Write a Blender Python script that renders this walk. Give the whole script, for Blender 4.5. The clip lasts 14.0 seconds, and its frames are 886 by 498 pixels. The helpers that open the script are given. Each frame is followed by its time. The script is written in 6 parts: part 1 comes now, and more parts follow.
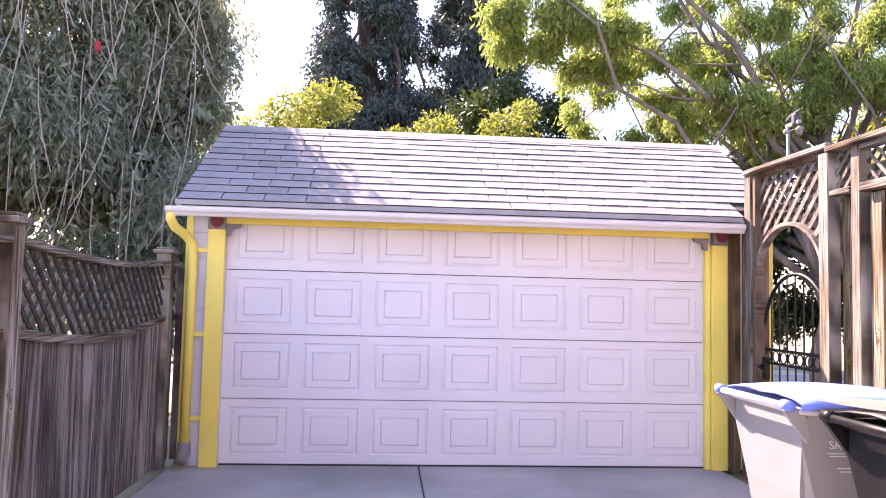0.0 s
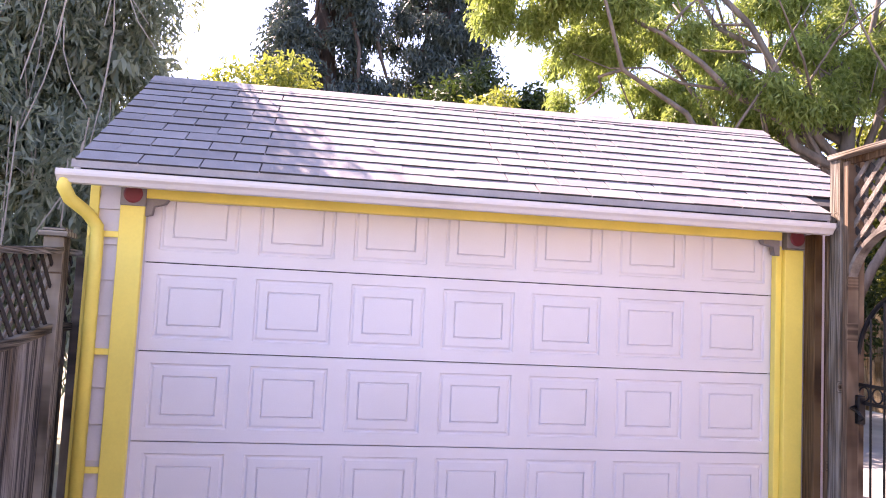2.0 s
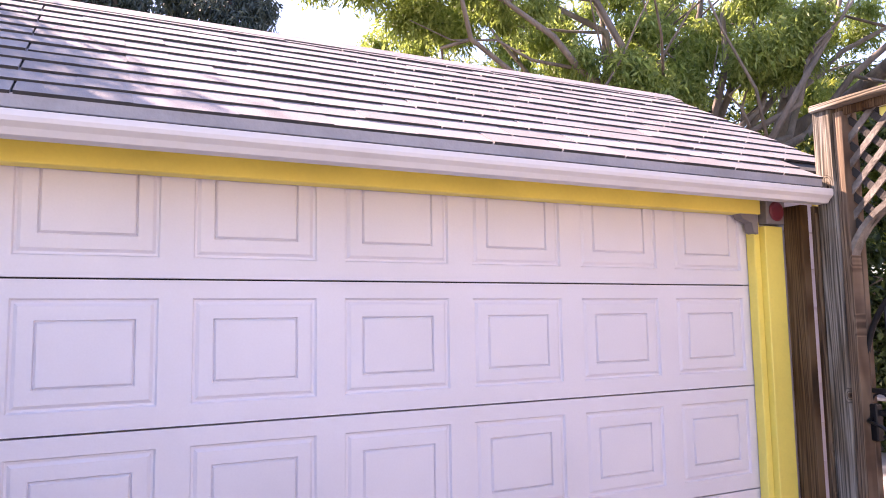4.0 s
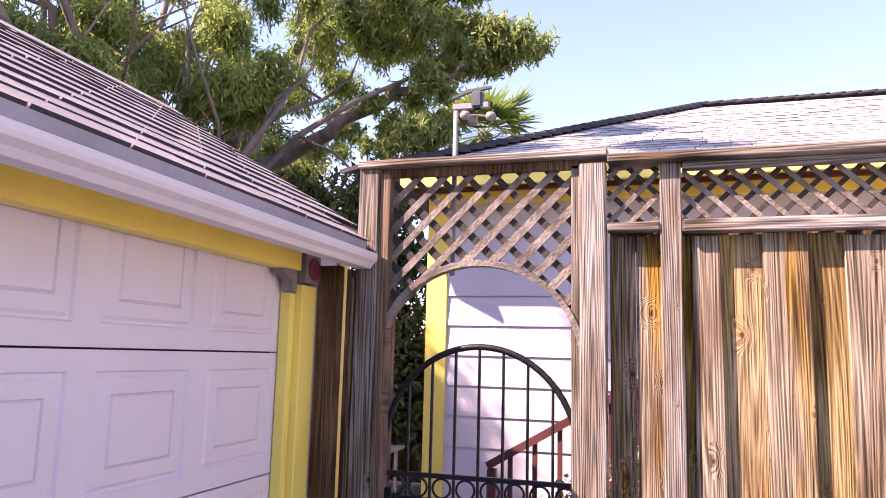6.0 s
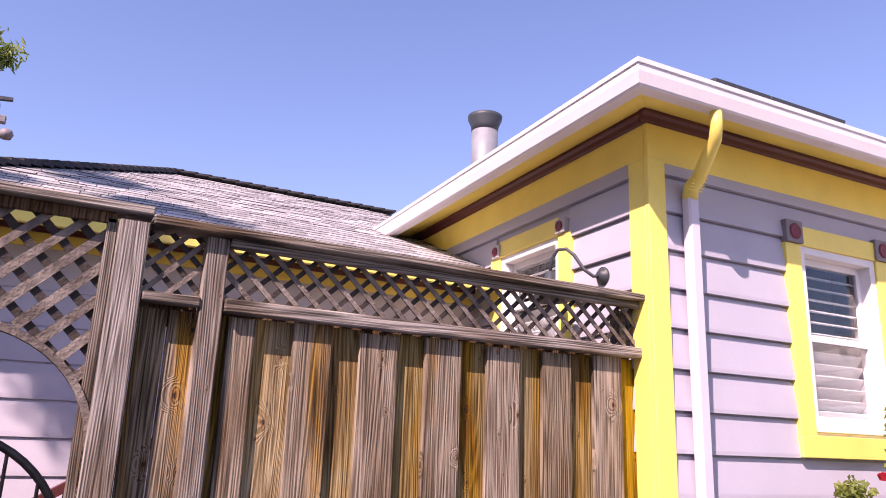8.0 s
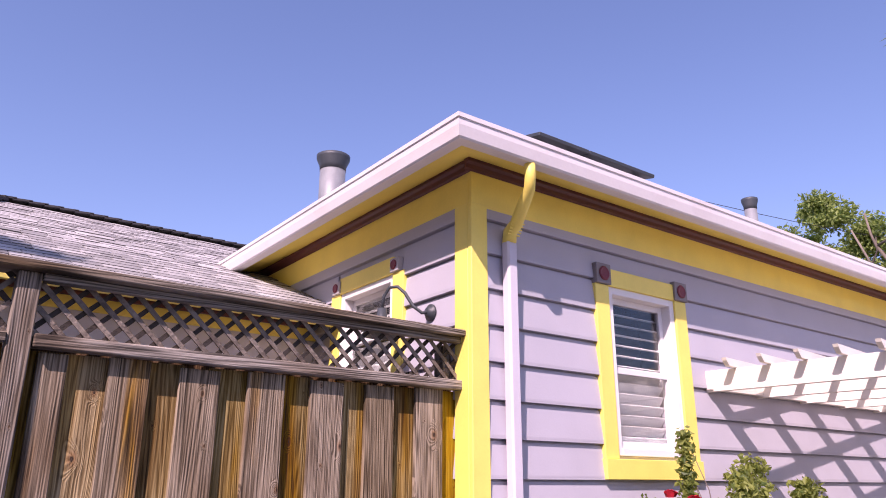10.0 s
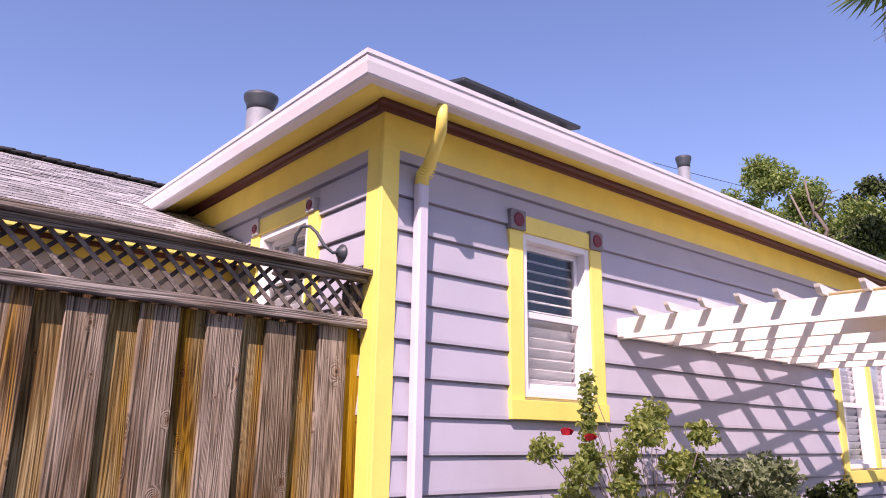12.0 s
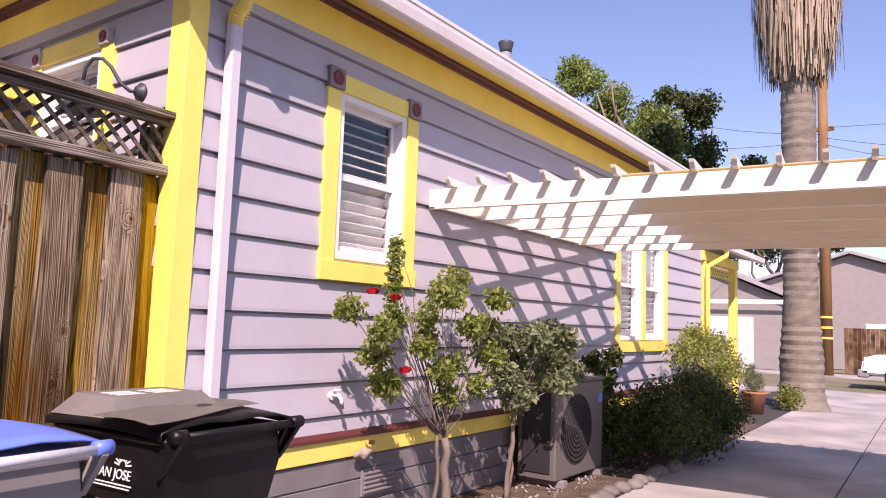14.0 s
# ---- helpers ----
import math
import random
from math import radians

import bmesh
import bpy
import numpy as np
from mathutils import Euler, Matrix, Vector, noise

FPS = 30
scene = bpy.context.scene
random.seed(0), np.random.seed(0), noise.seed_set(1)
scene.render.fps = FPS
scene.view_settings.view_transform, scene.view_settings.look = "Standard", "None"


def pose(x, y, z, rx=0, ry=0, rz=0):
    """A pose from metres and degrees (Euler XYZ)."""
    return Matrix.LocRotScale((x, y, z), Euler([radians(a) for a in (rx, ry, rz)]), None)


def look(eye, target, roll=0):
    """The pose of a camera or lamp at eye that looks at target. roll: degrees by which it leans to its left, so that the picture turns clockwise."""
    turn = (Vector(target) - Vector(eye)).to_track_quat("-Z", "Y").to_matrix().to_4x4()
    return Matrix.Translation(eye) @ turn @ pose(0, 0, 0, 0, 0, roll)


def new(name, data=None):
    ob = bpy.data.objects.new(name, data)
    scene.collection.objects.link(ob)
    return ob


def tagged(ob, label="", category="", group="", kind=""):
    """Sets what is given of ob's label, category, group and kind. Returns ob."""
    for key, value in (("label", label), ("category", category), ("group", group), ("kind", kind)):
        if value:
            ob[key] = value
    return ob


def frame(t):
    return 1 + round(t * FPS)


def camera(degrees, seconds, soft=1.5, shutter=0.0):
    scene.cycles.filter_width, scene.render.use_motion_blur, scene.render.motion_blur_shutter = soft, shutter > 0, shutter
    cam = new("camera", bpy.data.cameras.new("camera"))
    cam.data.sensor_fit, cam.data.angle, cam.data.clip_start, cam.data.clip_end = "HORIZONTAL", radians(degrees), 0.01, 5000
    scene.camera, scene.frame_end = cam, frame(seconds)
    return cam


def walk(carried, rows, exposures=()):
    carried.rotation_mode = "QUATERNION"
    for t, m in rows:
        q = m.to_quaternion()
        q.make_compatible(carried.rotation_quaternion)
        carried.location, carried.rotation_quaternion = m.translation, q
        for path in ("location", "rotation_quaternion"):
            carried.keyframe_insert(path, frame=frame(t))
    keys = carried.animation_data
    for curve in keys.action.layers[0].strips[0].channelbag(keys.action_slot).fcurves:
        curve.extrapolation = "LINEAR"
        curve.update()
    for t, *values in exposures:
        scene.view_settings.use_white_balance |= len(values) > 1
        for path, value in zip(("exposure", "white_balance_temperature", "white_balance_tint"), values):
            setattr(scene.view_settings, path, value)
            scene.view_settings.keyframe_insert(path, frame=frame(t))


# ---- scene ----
cam = camera(62.3, 14.0, soft=1.0)
PATH = [
    (0, (0.045, 0.266, 1.418), (0.197, 2.256, 1.55), 1.4),
    (0.5, (0.036, 0.646, 1.416), (0.179, 2.637, 1.542), 1.7),
    (1, (-0.008, 1.01, 1.416), (0.172, 2.998, 1.54), 2.3),
    (1.5, (-0.096, 1.442, 1.42), (0.132, 3.425, 1.557), 2.7),
    (2, (-0.175, 1.867, 1.438), (0.123, 3.839, 1.59), 2.8),
    (2.2, (-0.186, 2.023, 1.435), (0.142, 3.99, 1.59), 2.7),
    (4.3, (-0.410, 3.903, 1.442), (0.629, 5.596, 1.678), -0.45),
    (4.5, (-0.404, 4.030, 1.448), (0.750, 5.642, 1.714), 0.05),
    (5, (-0.265, 4.267, 1.509), (1.108, 5.699, 1.760), 0.24),
    (5.5, (-0.182, 4.506, 1.553), (1.421, 5.677, 1.800), 1.54),
    (6, (-0.186, 4.806, 1.617), (1.705, 5.389, 1.904), 1.48),
    (6.5, (-0.081, 4.963, 1.587), (1.886, 5.040, 1.944), 1.70),
    (7, (0.022, 5.140, 1.609), (1.949, 4.805, 2.022), 2.04),
    (7.5, (0.038, 5.290, 1.651), (1.869, 4.630, 2.107), 2.44),
    (8, (0.013, 5.325, 1.682), (1.729, 4.431, 2.191), 2.19),
    (8.5, (-0.022, 5.323, 1.687), (1.595, 4.290, 2.253), 1.55),
    (9, (-0.080, 5.320, 1.685), (1.472, 4.208, 2.281), 0.79),
    (9.2, (-0.110, 5.321, 1.680), (1.423, 4.187, 2.284), 0.39),
    (11.3, (-0.479, 5.013, 1.573), (0.996, 3.792, 2.152), 0.65),
    (11.5, (-0.464, 4.998, 1.565), (1.008, 3.766, 2.129), 0.65),
    (12, (-0.461, 5.003, 1.551), (0.992, 3.722, 2.048), 0.88),
    (12.5, (-0.449, 4.996, 1.511), (0.950, 3.629, 1.928), 1.16),
    (13, (-0.443, 4.948, 1.497), (0.873, 3.477, 1.820), 1.83),
    (13.5, (-0.423, 4.919, 1.463), (0.788, 3.348, 1.712), 2.10),
    (14, (-0.413, 4.924, 1.416), (0.697, 3.272, 1.616), 2.02),
]
EXPOSURES = [(0.0, 2.45, 7800, 40.0), (2.2, 2.40, 7900, 40.0), (4.5, 2.24, 8000, 38.0), (5.5, 2.02, 7850, 43.0), (6.5, 1.5, 7500, 48.0), (7.5, 0.98, 7300, 48.0), (9.0, 0.52, 6950, 49.0), (12.0, 0.48, 6900, 46.0), (14.0, 0.50, 7350, 42.0)]
walk(cam, [(t, look(eye, target, roll)) for t, eye, target, roll in PATH], EXPOSURES)

# ---- world and sun ----
SUN_EL, SUN_AZ = 43.5, 57.0   # elevation; azimuth from -x towards +y
sun_dir = Vector((-math.cos(radians(SUN_EL)) * math.cos(radians(SUN_AZ)),
                  math.cos(radians(SUN_EL)) * math.sin(radians(SUN_AZ)), math.sin(radians(SUN_EL))))
world = bpy.data.worlds.new("sky")
scene.world = world
world.use_nodes = True
wn = world.node_tree
sky = wn.nodes.new("ShaderNodeTexSky")
sky.sky_type, sky.sun_disc = "NISHITA", False
sky.sun_elevation = radians(SUN_EL)
sky.sun_rotation = math.atan2(sun_dir.x, sun_dir.y)
sky.air_density, sky.dust_density, sky.ozone_density = 1.15, 0.8, 6.5
wn.links.new(sky.outputs[0], wn.nodes["Background"].inputs[0])
wn.nodes["Background"].inputs[1].default_value = 0.143
sun = new("sun", bpy.data.lights.new("sun", "SUN"))
sun.data.energy, sun.data.angle, sun.data.color = 5.0, radians(0.55), (1.0, 0.95, 0.87)
sun.matrix_world = look((0, 0, 30), Vector((0, 0, 30)) - sun_dir)


# ---- materials ----
def mat(name, base, rough=0.6, vary=0.12, scale=4.0, stretch=(1, 1, 1), grain=60.0, bump=0.15, metal=0.0,
        second=None, amount=0.4, per_object=0.0, spec=0.5, sheen=0.0):
    """Paint, concrete, plastic: a base colour with large stains, fine grain and relief."""
    m = bpy.data.materials.new(name)
    m.use_nodes = True
    n, k = m.node_tree.nodes, m.node_tree.links
    b = n["Principled BSDF"]
    tc, mp = n.new("ShaderNodeTexCoord"), n.new("ShaderNodeMapping")
    mp.inputs["Scale"].default_value = stretch
    k.new(tc.outputs["Object"], mp.inputs["Vector"])
    big, fine = n.new("ShaderNodeTexNoise"), n.new("ShaderNodeTexNoise")
    big.inputs["Scale"].default_value, big.inputs["Detail"].default_value = scale, 5
    fine.inputs["Scale"].default_value, fine.inputs["Detail"].default_value = grain, 4
    k.new(mp.outputs[0], big.inputs["Vector"]), k.new(mp.outputs[0], fine.inputs["Vector"])
    ramp = n.new("ShaderNodeValToRGB")
    dark = second or tuple(c * (1 - 2.2 * vary) for c in base)
    ramp.color_ramp.elements[0].color, ramp.color_ramp.elements[1].color = (*dark, 1), (*base, 1)
    ramp.color_ramp.elements[0].position, ramp.color_ramp.elements[1].position = amount - 0.12, amount + 0.2
    k.new(big.outputs["Fac"], ramp.inputs[0])
    hsv = n.new("ShaderNodeHueSaturation")
    mr = n.new("ShaderNodeMapRange")
    mr.inputs["To Min"].default_value, mr.inputs["To Max"].default_value = 1 - vary, 1 + vary
    k.new(fine.outputs["Fac"], mr.inputs["Value"])
    if per_object:
        oi, ad = n.new("ShaderNodeObjectInfo"), n.new("ShaderNodeMapRange")
        ad.inputs["To Min"].default_value, ad.inputs["To Max"].default_value = 1 - per_object, 1 + per_object
        mu = n.new("ShaderNodeMath")
        mu.operation = "MULTIPLY"
        k.new(oi.outputs["Random"], ad.inputs["Value"])
        k.new(ad.outputs[0], mu.inputs[0]), k.new(mr.outputs[0], mu.inputs[1])
        k.new(mu.outputs[0], hsv.inputs["Value"])
    else:
        k.new(mr.outputs[0], hsv.inputs["Value"])
    k.new(ramp.outputs[0], hsv.inputs["Color"])
    k.new(hsv.outputs[0], b.inputs["Base Color"])
    rr = n.new("ShaderNodeMapRange")
    rr.inputs["To Min"].default_value, rr.inputs["To Max"].default_value = max(0.05, rough - 0.1), min(1, rough + 0.12)
    k.new(big.outputs["Fac"], rr.inputs["Value"]), k.new(rr.outputs[0], b.inputs["Roughness"])
    b.inputs["Metallic"].default_value, b.inputs["Specular IOR Level"].default_value = metal, spec
    bp = n.new("ShaderNodeBump")
    bp.inputs["Strength"].default_value, bp.inputs["Distance"].default_value = bump, 0.01
    k.new(fine.outputs["Fac"], bp.inputs["Height"]), k.new(bp.outputs[0], b.inputs["Normal"])
    return m


def wood_mat(name, tones, along="z", rough=0.85, stain=None, stain_amount=0.6, knots=True, lines=52.0, thin="x"):
    """Weathered timber: warped grain lines along one axis, knots with rings, streaky stains; each board its own tone."""
    m = bpy.data.materials.new(name)
    m.use_nodes = True
    n, k = m.node_tree.nodes, m.node_tree.links
    b = n["Principled BSDF"]
    tc, oi = n.new("ShaderNodeTexCoord"), n.new("ShaderNodeObjectInfo")
    rnd, off = n.new("ShaderNodeVectorMath"), n.new("ShaderNodeVectorMath")
    rnd.operation, off.operation = "SCALE", "ADD"
    rnd.inputs[0].default_value = (37.0, 53.0, 29.0)
    k.new(oi.outputs["Random"], rnd.inputs["Scale"])
    k.new(tc.outputs["Object"], off.inputs[0]), k.new(rnd.outputs[0], off.inputs[1])
    ax = "xyz".index(along)

    def scaled(f, flat=False):
        mp = n.new("ShaderNodeMapping")
        sc = [1.0, 1.0, 1.0]
        sc[ax] = f
        if flat:
            sc["xyz".index(thin)] = 0.0
        mp.inputs["Scale"].default_value = sc
        k.new(off.outputs[0], mp.inputs["Vector"])
        return mp.outputs[0]

    def tex(kind, vec, scale, detail=3.0):
        t = n.new(kind)
        t.inputs["Scale"].default_value = scale
        if kind == "ShaderNodeTexNoise":
            t.inputs["Detail"].default_value = detail
        k.new(vec, t.inputs["Vector"])
        return t

    def maprange(val, f0, f1, t0, t1):
        q = n.new("ShaderNodeMapRange")
        q.inputs["From Min"].default_value, q.inputs["From Max"].default_value = f0, f1
        q.inputs["To Min"].default_value, q.inputs["To Max"].default_value = t0, t1
        k.new(val, q.inputs["Value"])
        return q.outputs[0]

    def madd(vec, f, base):
        q = n.new("ShaderNodeVectorMath")
        q.operation = "MULTIPLY_ADD"
        q.inputs[1].default_value = (f, f, f)
        k.new(vec, q.inputs[0]), k.new(base, q.inputs[2])
        return q.outputs[0]

    warp = tex("ShaderNodeTexNoise", scaled(0.22), 6.0, 2.0)
    vec = madd(warp.outputs["Color"], 0.016, scaled(0.032, True))
    if knots:
        # knots lie in the plane of the board: across and along it
        sep, com = n.new("ShaderNodeSeparateXYZ"), n.new("ShaderNodeCombineXYZ")
        k.new(off.outputs[0], sep.inputs[0])
        across = ({"x", "y", "z"} - {along, thin}).pop()
        k.new(sep.outputs[across.upper()], com.inputs[0])
        stretch = n.new("ShaderNodeMath")
        stretch.operation = "MULTIPLY"
        stretch.inputs[1].default_value = 0.62
        k.new(sep.outputs[along.upper()], stretch.inputs[0]), k.new(stretch.outputs[0], com.inputs[1])
        vo = tex("ShaderNodeTexVoronoi", com.outputs[0], 5.4)
        vo.voronoi_dimensions = "2D"
        sz, sized = n.new("ShaderNodeSeparateColor"), n.new("ShaderNodeMath")
        sized.operation = "DIVIDE"
        k.new(vo.outputs["Color"], sz.inputs[0])
        k.new(vo.outputs["Distance"], sized.inputs[0]), k.new(maprange(sz.outputs[0], 0.25, 1.0, 0.02, 0.62), sized.inputs[1])
        knot = sized.outputs[0]
        ring = maprange(knot, 0.0, 0.5, 0.05, 0.0)
        vec = madd(ring, 1.0, vec)
    # growth rings: contour bands of a slow field stretched along the board
    field = tex("ShaderNodeTexNoise", vec, lines * 0.16, 1.0)
    rings, bands = n.new("ShaderNodeMath"), n.new("ShaderNodeMath")
    rings.operation, bands.operation = "MULTIPLY", "SINE"
    rings.inputs[1].default_value = 6.283 * 24
    k.new(field.outputs["Fac"], rings.inputs[0]), k.new(rings.outputs[0], bands.inputs[0])
    grain = maprange(bands.outputs[0], -1.1, 0.9, 0.05, 0.95)
    fibre = tex("ShaderNodeTexNoise", scaled(0.022, True), 120.0, 6.0)
    mixf = n.new("ShaderNodeMix")
    mixf.inputs[0].default_value = 0.66
    k.new(grain, mixf.inputs[2]), k.new(maprange(fibre.outputs["Fac"], 0.25, 0.7, 0.0, 1.0), mixf.inputs[3])
    ramp = n.new("ShaderNodeValToRGB")
    cr = ramp.color_ramp
    cr.elements[0].position, cr.elements[1].position = 0.10, 0.76
    cr.elements[0].color, cr.elements[1].color = (*tones[0], 1), (*tones[-1], 1)
    for i, c in enumerate(tones[1:-1]):
        e = cr.elements.new(0.10 + 0.60 * (i + 1) / (len(tones) - 1))
        e.color = (*c, 1)
    k.new(mixf.outputs[0], ramp.inputs[0])
    col = ramp.outputs[0]

    def blend(kind, fac, second):
        nonlocal col
        mx = n.new("ShaderNodeMix")
        mx.data_type, mx.blend_type = "RGBA", kind
        k.new(fac, mx.inputs[0]), k.new(col, mx.inputs[6])
        mx.inputs[7].default_value = (*second, 1)
        col = mx.outputs[2]

    blotch = tex("ShaderNodeTexNoise", scaled(0.25), 5.0, 3.0)
    blend("MULTIPLY", maprange(blotch.outputs["Fac"], 0.46, 0.66, 0.0, 1.0), (0.50, 0.40, 0.30))
    if stain:
        st = tex("ShaderNodeTexNoise", scaled(0.12), 8.0, 4.0)
        blend("MULTIPLY", maprange(st.outputs["Fac"], 1 - stain_amount, 1.14 - stain_amount, 0.0, 1.0), stain)
    if knots:
        blend("MULTIPLY", maprange(knot, 0.10, 0.24, 0.8, 0.0), (0.75, 0.52, 0.36))
        blend("MIX", maprange(knot, 0.045, 0.085, 0.92, 0.0), (0.035, 0.022, 0.014))
    hsv = n.new("ShaderNodeHueSaturation")
    k.new(maprange(oi.outputs["Random"], 0, 1, 0.8, 1.25), hsv.inputs["Value"])
    k.new(maprange(oi.outputs["Random"], 0, 1, 1.20, 0.90), hsv.inputs["Saturation"])
    k.new(col, hsv.inputs["Color"]), k.new(hsv.outputs[0], b.inputs["Base Color"])
    b.inputs["Roughness"].default_value, b.inputs["Specular IOR Level"].default_value = rough, 0.25
    bp = n.new("ShaderNodeBump")
    bp.inputs["Strength"].default_value, bp.inputs["Distance"].default_value = 0.7, 0.006
    k.new(mixf.outputs[0], bp.inputs["Height"]), k.new(bp.outputs[0], b.inputs["Normal"])
    return m


def leaf_mat(name, dark, light, through_col, rough=0.5, mixing=0.35):
    """Leaves: each its own tone between two greens, some light let through."""
    m = bpy.data.materials.new(name)
    m.use_nodes = True
    n, k = m.node_tree.nodes, m.node_tree.links
    b = n["Principled BSDF"]
    geo = n.new("ShaderNodeNewGeometry")
    ramp = n.new("ShaderNodeValToRGB")
    ramp.color_ramp.elements[0].color, ramp.color_ramp.elements[1].color = (*dark, 1), (*light, 1)
    ramp.color_ramp.elements[1].position = 0.9
    k.new(geo.outputs["Random Per Island"], ramp.inputs[0])
    k.new(ramp.outputs[0], b.inputs["Base Color"])
    b.inputs["Roughness"].default_value = rough
    b.inputs["Specular IOR Level"].default_value = 0.4
    tr = n.new("ShaderNodeBsdfTranslucent")
    tr.inputs[0].default_value = (*through_col, 1)
    ms = n.new("ShaderNodeMixShader")
    ms.inputs[0].default_value = mixing
    k.new(b.outputs[0], ms.inputs[1]), k.new(tr.outputs[0], ms.inputs[2])
    k.new(ms.outputs[0], n["Material Output"].inputs[0])
    return m


def glass_mat():
    m = bpy.data.materials.new("window_glass")
    m.use_nodes = True
    b = m.node_tree.nodes["Principled BSDF"]
    b.inputs["Base Color"].default_value = (0.9, 0.93, 0.95, 1)
    b.inputs["Roughness"].default_value, b.inputs["Transmission Weight"].default_value = 0.02, 1.0
    b.inputs["IOR"].default_value = 1.45
    return m


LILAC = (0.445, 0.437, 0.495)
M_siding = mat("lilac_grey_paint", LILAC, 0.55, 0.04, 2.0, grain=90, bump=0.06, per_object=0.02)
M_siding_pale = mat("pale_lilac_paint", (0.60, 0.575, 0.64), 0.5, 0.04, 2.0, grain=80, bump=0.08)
M_door = mat("garage_door_paint", (0.755, 0.725, 0.775), 0.45, 0.035, 1.5, grain=120, bump=0.05)
M_yellow = mat("yellow_trim_paint", (0.93, 0.752, 0.165), 0.5, 0.05, 3.0, grain=70, bump=0.07)
M_brown = mat("maroon_trim_paint", (0.11, 0.028, 0.025), 0.5, 0.08, 3.0, grain=70, bump=0.07)
M_block = mat("grey_block_paint", (0.24, 0.215, 0.225), 0.6, 0.1, 6.0)
# lit copy of the grey block, end-wall sun put into the paint
M_blocklit = mat("sunlit_corner_block", (0.50, 0.47, 0.48), 0.55, 0.08, 12.0)
M_red = mat("red_disc_paint", (0.20, 0.025, 0.04), 0.5, 0.08, 6.0)
M_white = mat("white_paint", (0.80, 0.78, 0.78), 0.45, 0.03, 3.0, grain=60, bump=0.05)
# white paint, the driveway's warm bounce light put into its colour
M_perg = mat("bounce_warmed_white", (0.84, 0.79, 0.70), 0.5, 0.04, 2.0, grain=60, bump=0.06)
M_stone = mat("edging_stone", (0.19, 0.175, 0.16), 0.9, 0.2, 8.0, grain=60, bump=0.6, per_object=0.2)
M_gutter = mat("white_gutter_paint", (0.70, 0.67, 0.67), 0.4, 0.04, 2.0, grain=50, bump=0.04,
               second=(0.60, 0.55, 0.54), amount=0.3)
M_base = mat("grey_skirting_paint", (0.20, 0.19, 0.20), 0.7, 0.1, 3.0)
M_shingle = mat("asphalt_shingle", (0.315, 0.285, 0.285), 0.92, 0.10, 3.0, grain=300, bump=0.35, per_object=0.12, spec=0.2)
M_shingle_house = mat("wood_shake_shingle", (0.40, 0.395, 0.39), 0.92, 0.16, 5.0, grain=160, bump=0.5, per_object=0.32, spec=0.2)
M_ridge = mat("dark_ridge_shingle", (0.05, 0.05, 0.055), 0.9, 0.2, 8.0, grain=150, bump=0.5)
# also colours the painted shadow edges of shingles and shakes
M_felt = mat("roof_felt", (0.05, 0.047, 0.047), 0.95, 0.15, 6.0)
M_flash = mat("grey_drip_edge", (0.36, 0.34, 0.35), 0.6, 0.1, 5.0)
M_concrete = mat("driveway_concrete", (0.45, 0.43, 0.415), 0.85, 0.08, 0.9, grain=140, bump=0.25,
                 second=(0.27, 0.26, 0.255), amount=0.5)
M_earth = mat("garden_earth", (0.12, 0.085, 0.06), 0.95, 0.25, 5.0, grain=60, bump=0.8)
M_asphalt = mat("street_asphalt", (0.075, 0.075, 0.078), 0.9, 0.15, 0.8, grain=160, bump=0.4)
M_ground = mat("dry_ground", (0.20, 0.175, 0.12), 0.95, 0.2, 0.5, grain=30, bump=0.4, second=(0.10, 0.12, 0.05))
W_fence = wood_mat("weathered_redwood", [(0.015, 0.011, 0.007), (0.112, 0.085, 0.055), (0.34, 0.275, 0.195)], "z",
                   stain=(1.15, 0.80, 0.24), stain_amount=0.42)
W_post = wood_mat("silvered_timber", [(0.022, 0.017, 0.013), (0.130, 0.114, 0.096), (0.37, 0.335, 0.29)], "z", lines=44.0)
W_rail = wood_mat("silvered_rail", [(0.018, 0.014, 0.011), (0.100, 0.086, 0.070), (0.31, 0.275, 0.23)], "y", knots=False)
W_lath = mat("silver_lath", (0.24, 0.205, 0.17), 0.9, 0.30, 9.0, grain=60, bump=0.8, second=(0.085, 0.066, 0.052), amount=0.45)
# back laths: the front layer's shade is put into this darker tone
W_lathshade = mat("shaded_lath", (0.045, 0.035, 0.029), 0.9, 0.25, 9.0, grain=70, bump=0.6, second=(0.03, 0.024, 0.02), amount=0.45)
W_gold = wood_mat("golden_stained_redwood", [(0.030, 0.018, 0.006), (0.165, 0.108, 0.040), (0.39, 0.295, 0.145)], "z",
                  stain=(1.0, 0.80, 0.36), stain_amount=0.50)
W_yellow = wood_mat("yellow_stained_redwood", [(0.16, 0.08, 0.012), (0.40, 0.24, 0.03), (0.50, 0.36, 0.10)], "z")
W_dark = wood_mat("dark_stained_timber", [(0.025, 0.016, 0.011), (0.10, 0.06, 0.036), (0.20, 0.135, 0.085)], "z")
W_left = wood_mat("dark_streaked_timber", [(0.024, 0.021, 0.021), (0.075, 0.066, 0.064), (0.30, 0.27, 0.25)], "z", knots=False, lines=8.0)
M_iron = mat("black_wrought_iron", (0.012, 0.012, 0.013), 0.45, 0.2, 20.0, metal=0.4)
# near-black: wires, and painted-in unlit depth behind panes, grilles and gaps
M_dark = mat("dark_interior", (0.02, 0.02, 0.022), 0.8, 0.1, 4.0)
M_blind = mat("white_blind_slat", (0.72, 0.71, 0.70), 0.5, 0.03, 6.0)
M_vent = mat("galvanised_vent", (0.27, 0.285, 0.30), 0.55, 0.08, 8.0, metal=0.25)
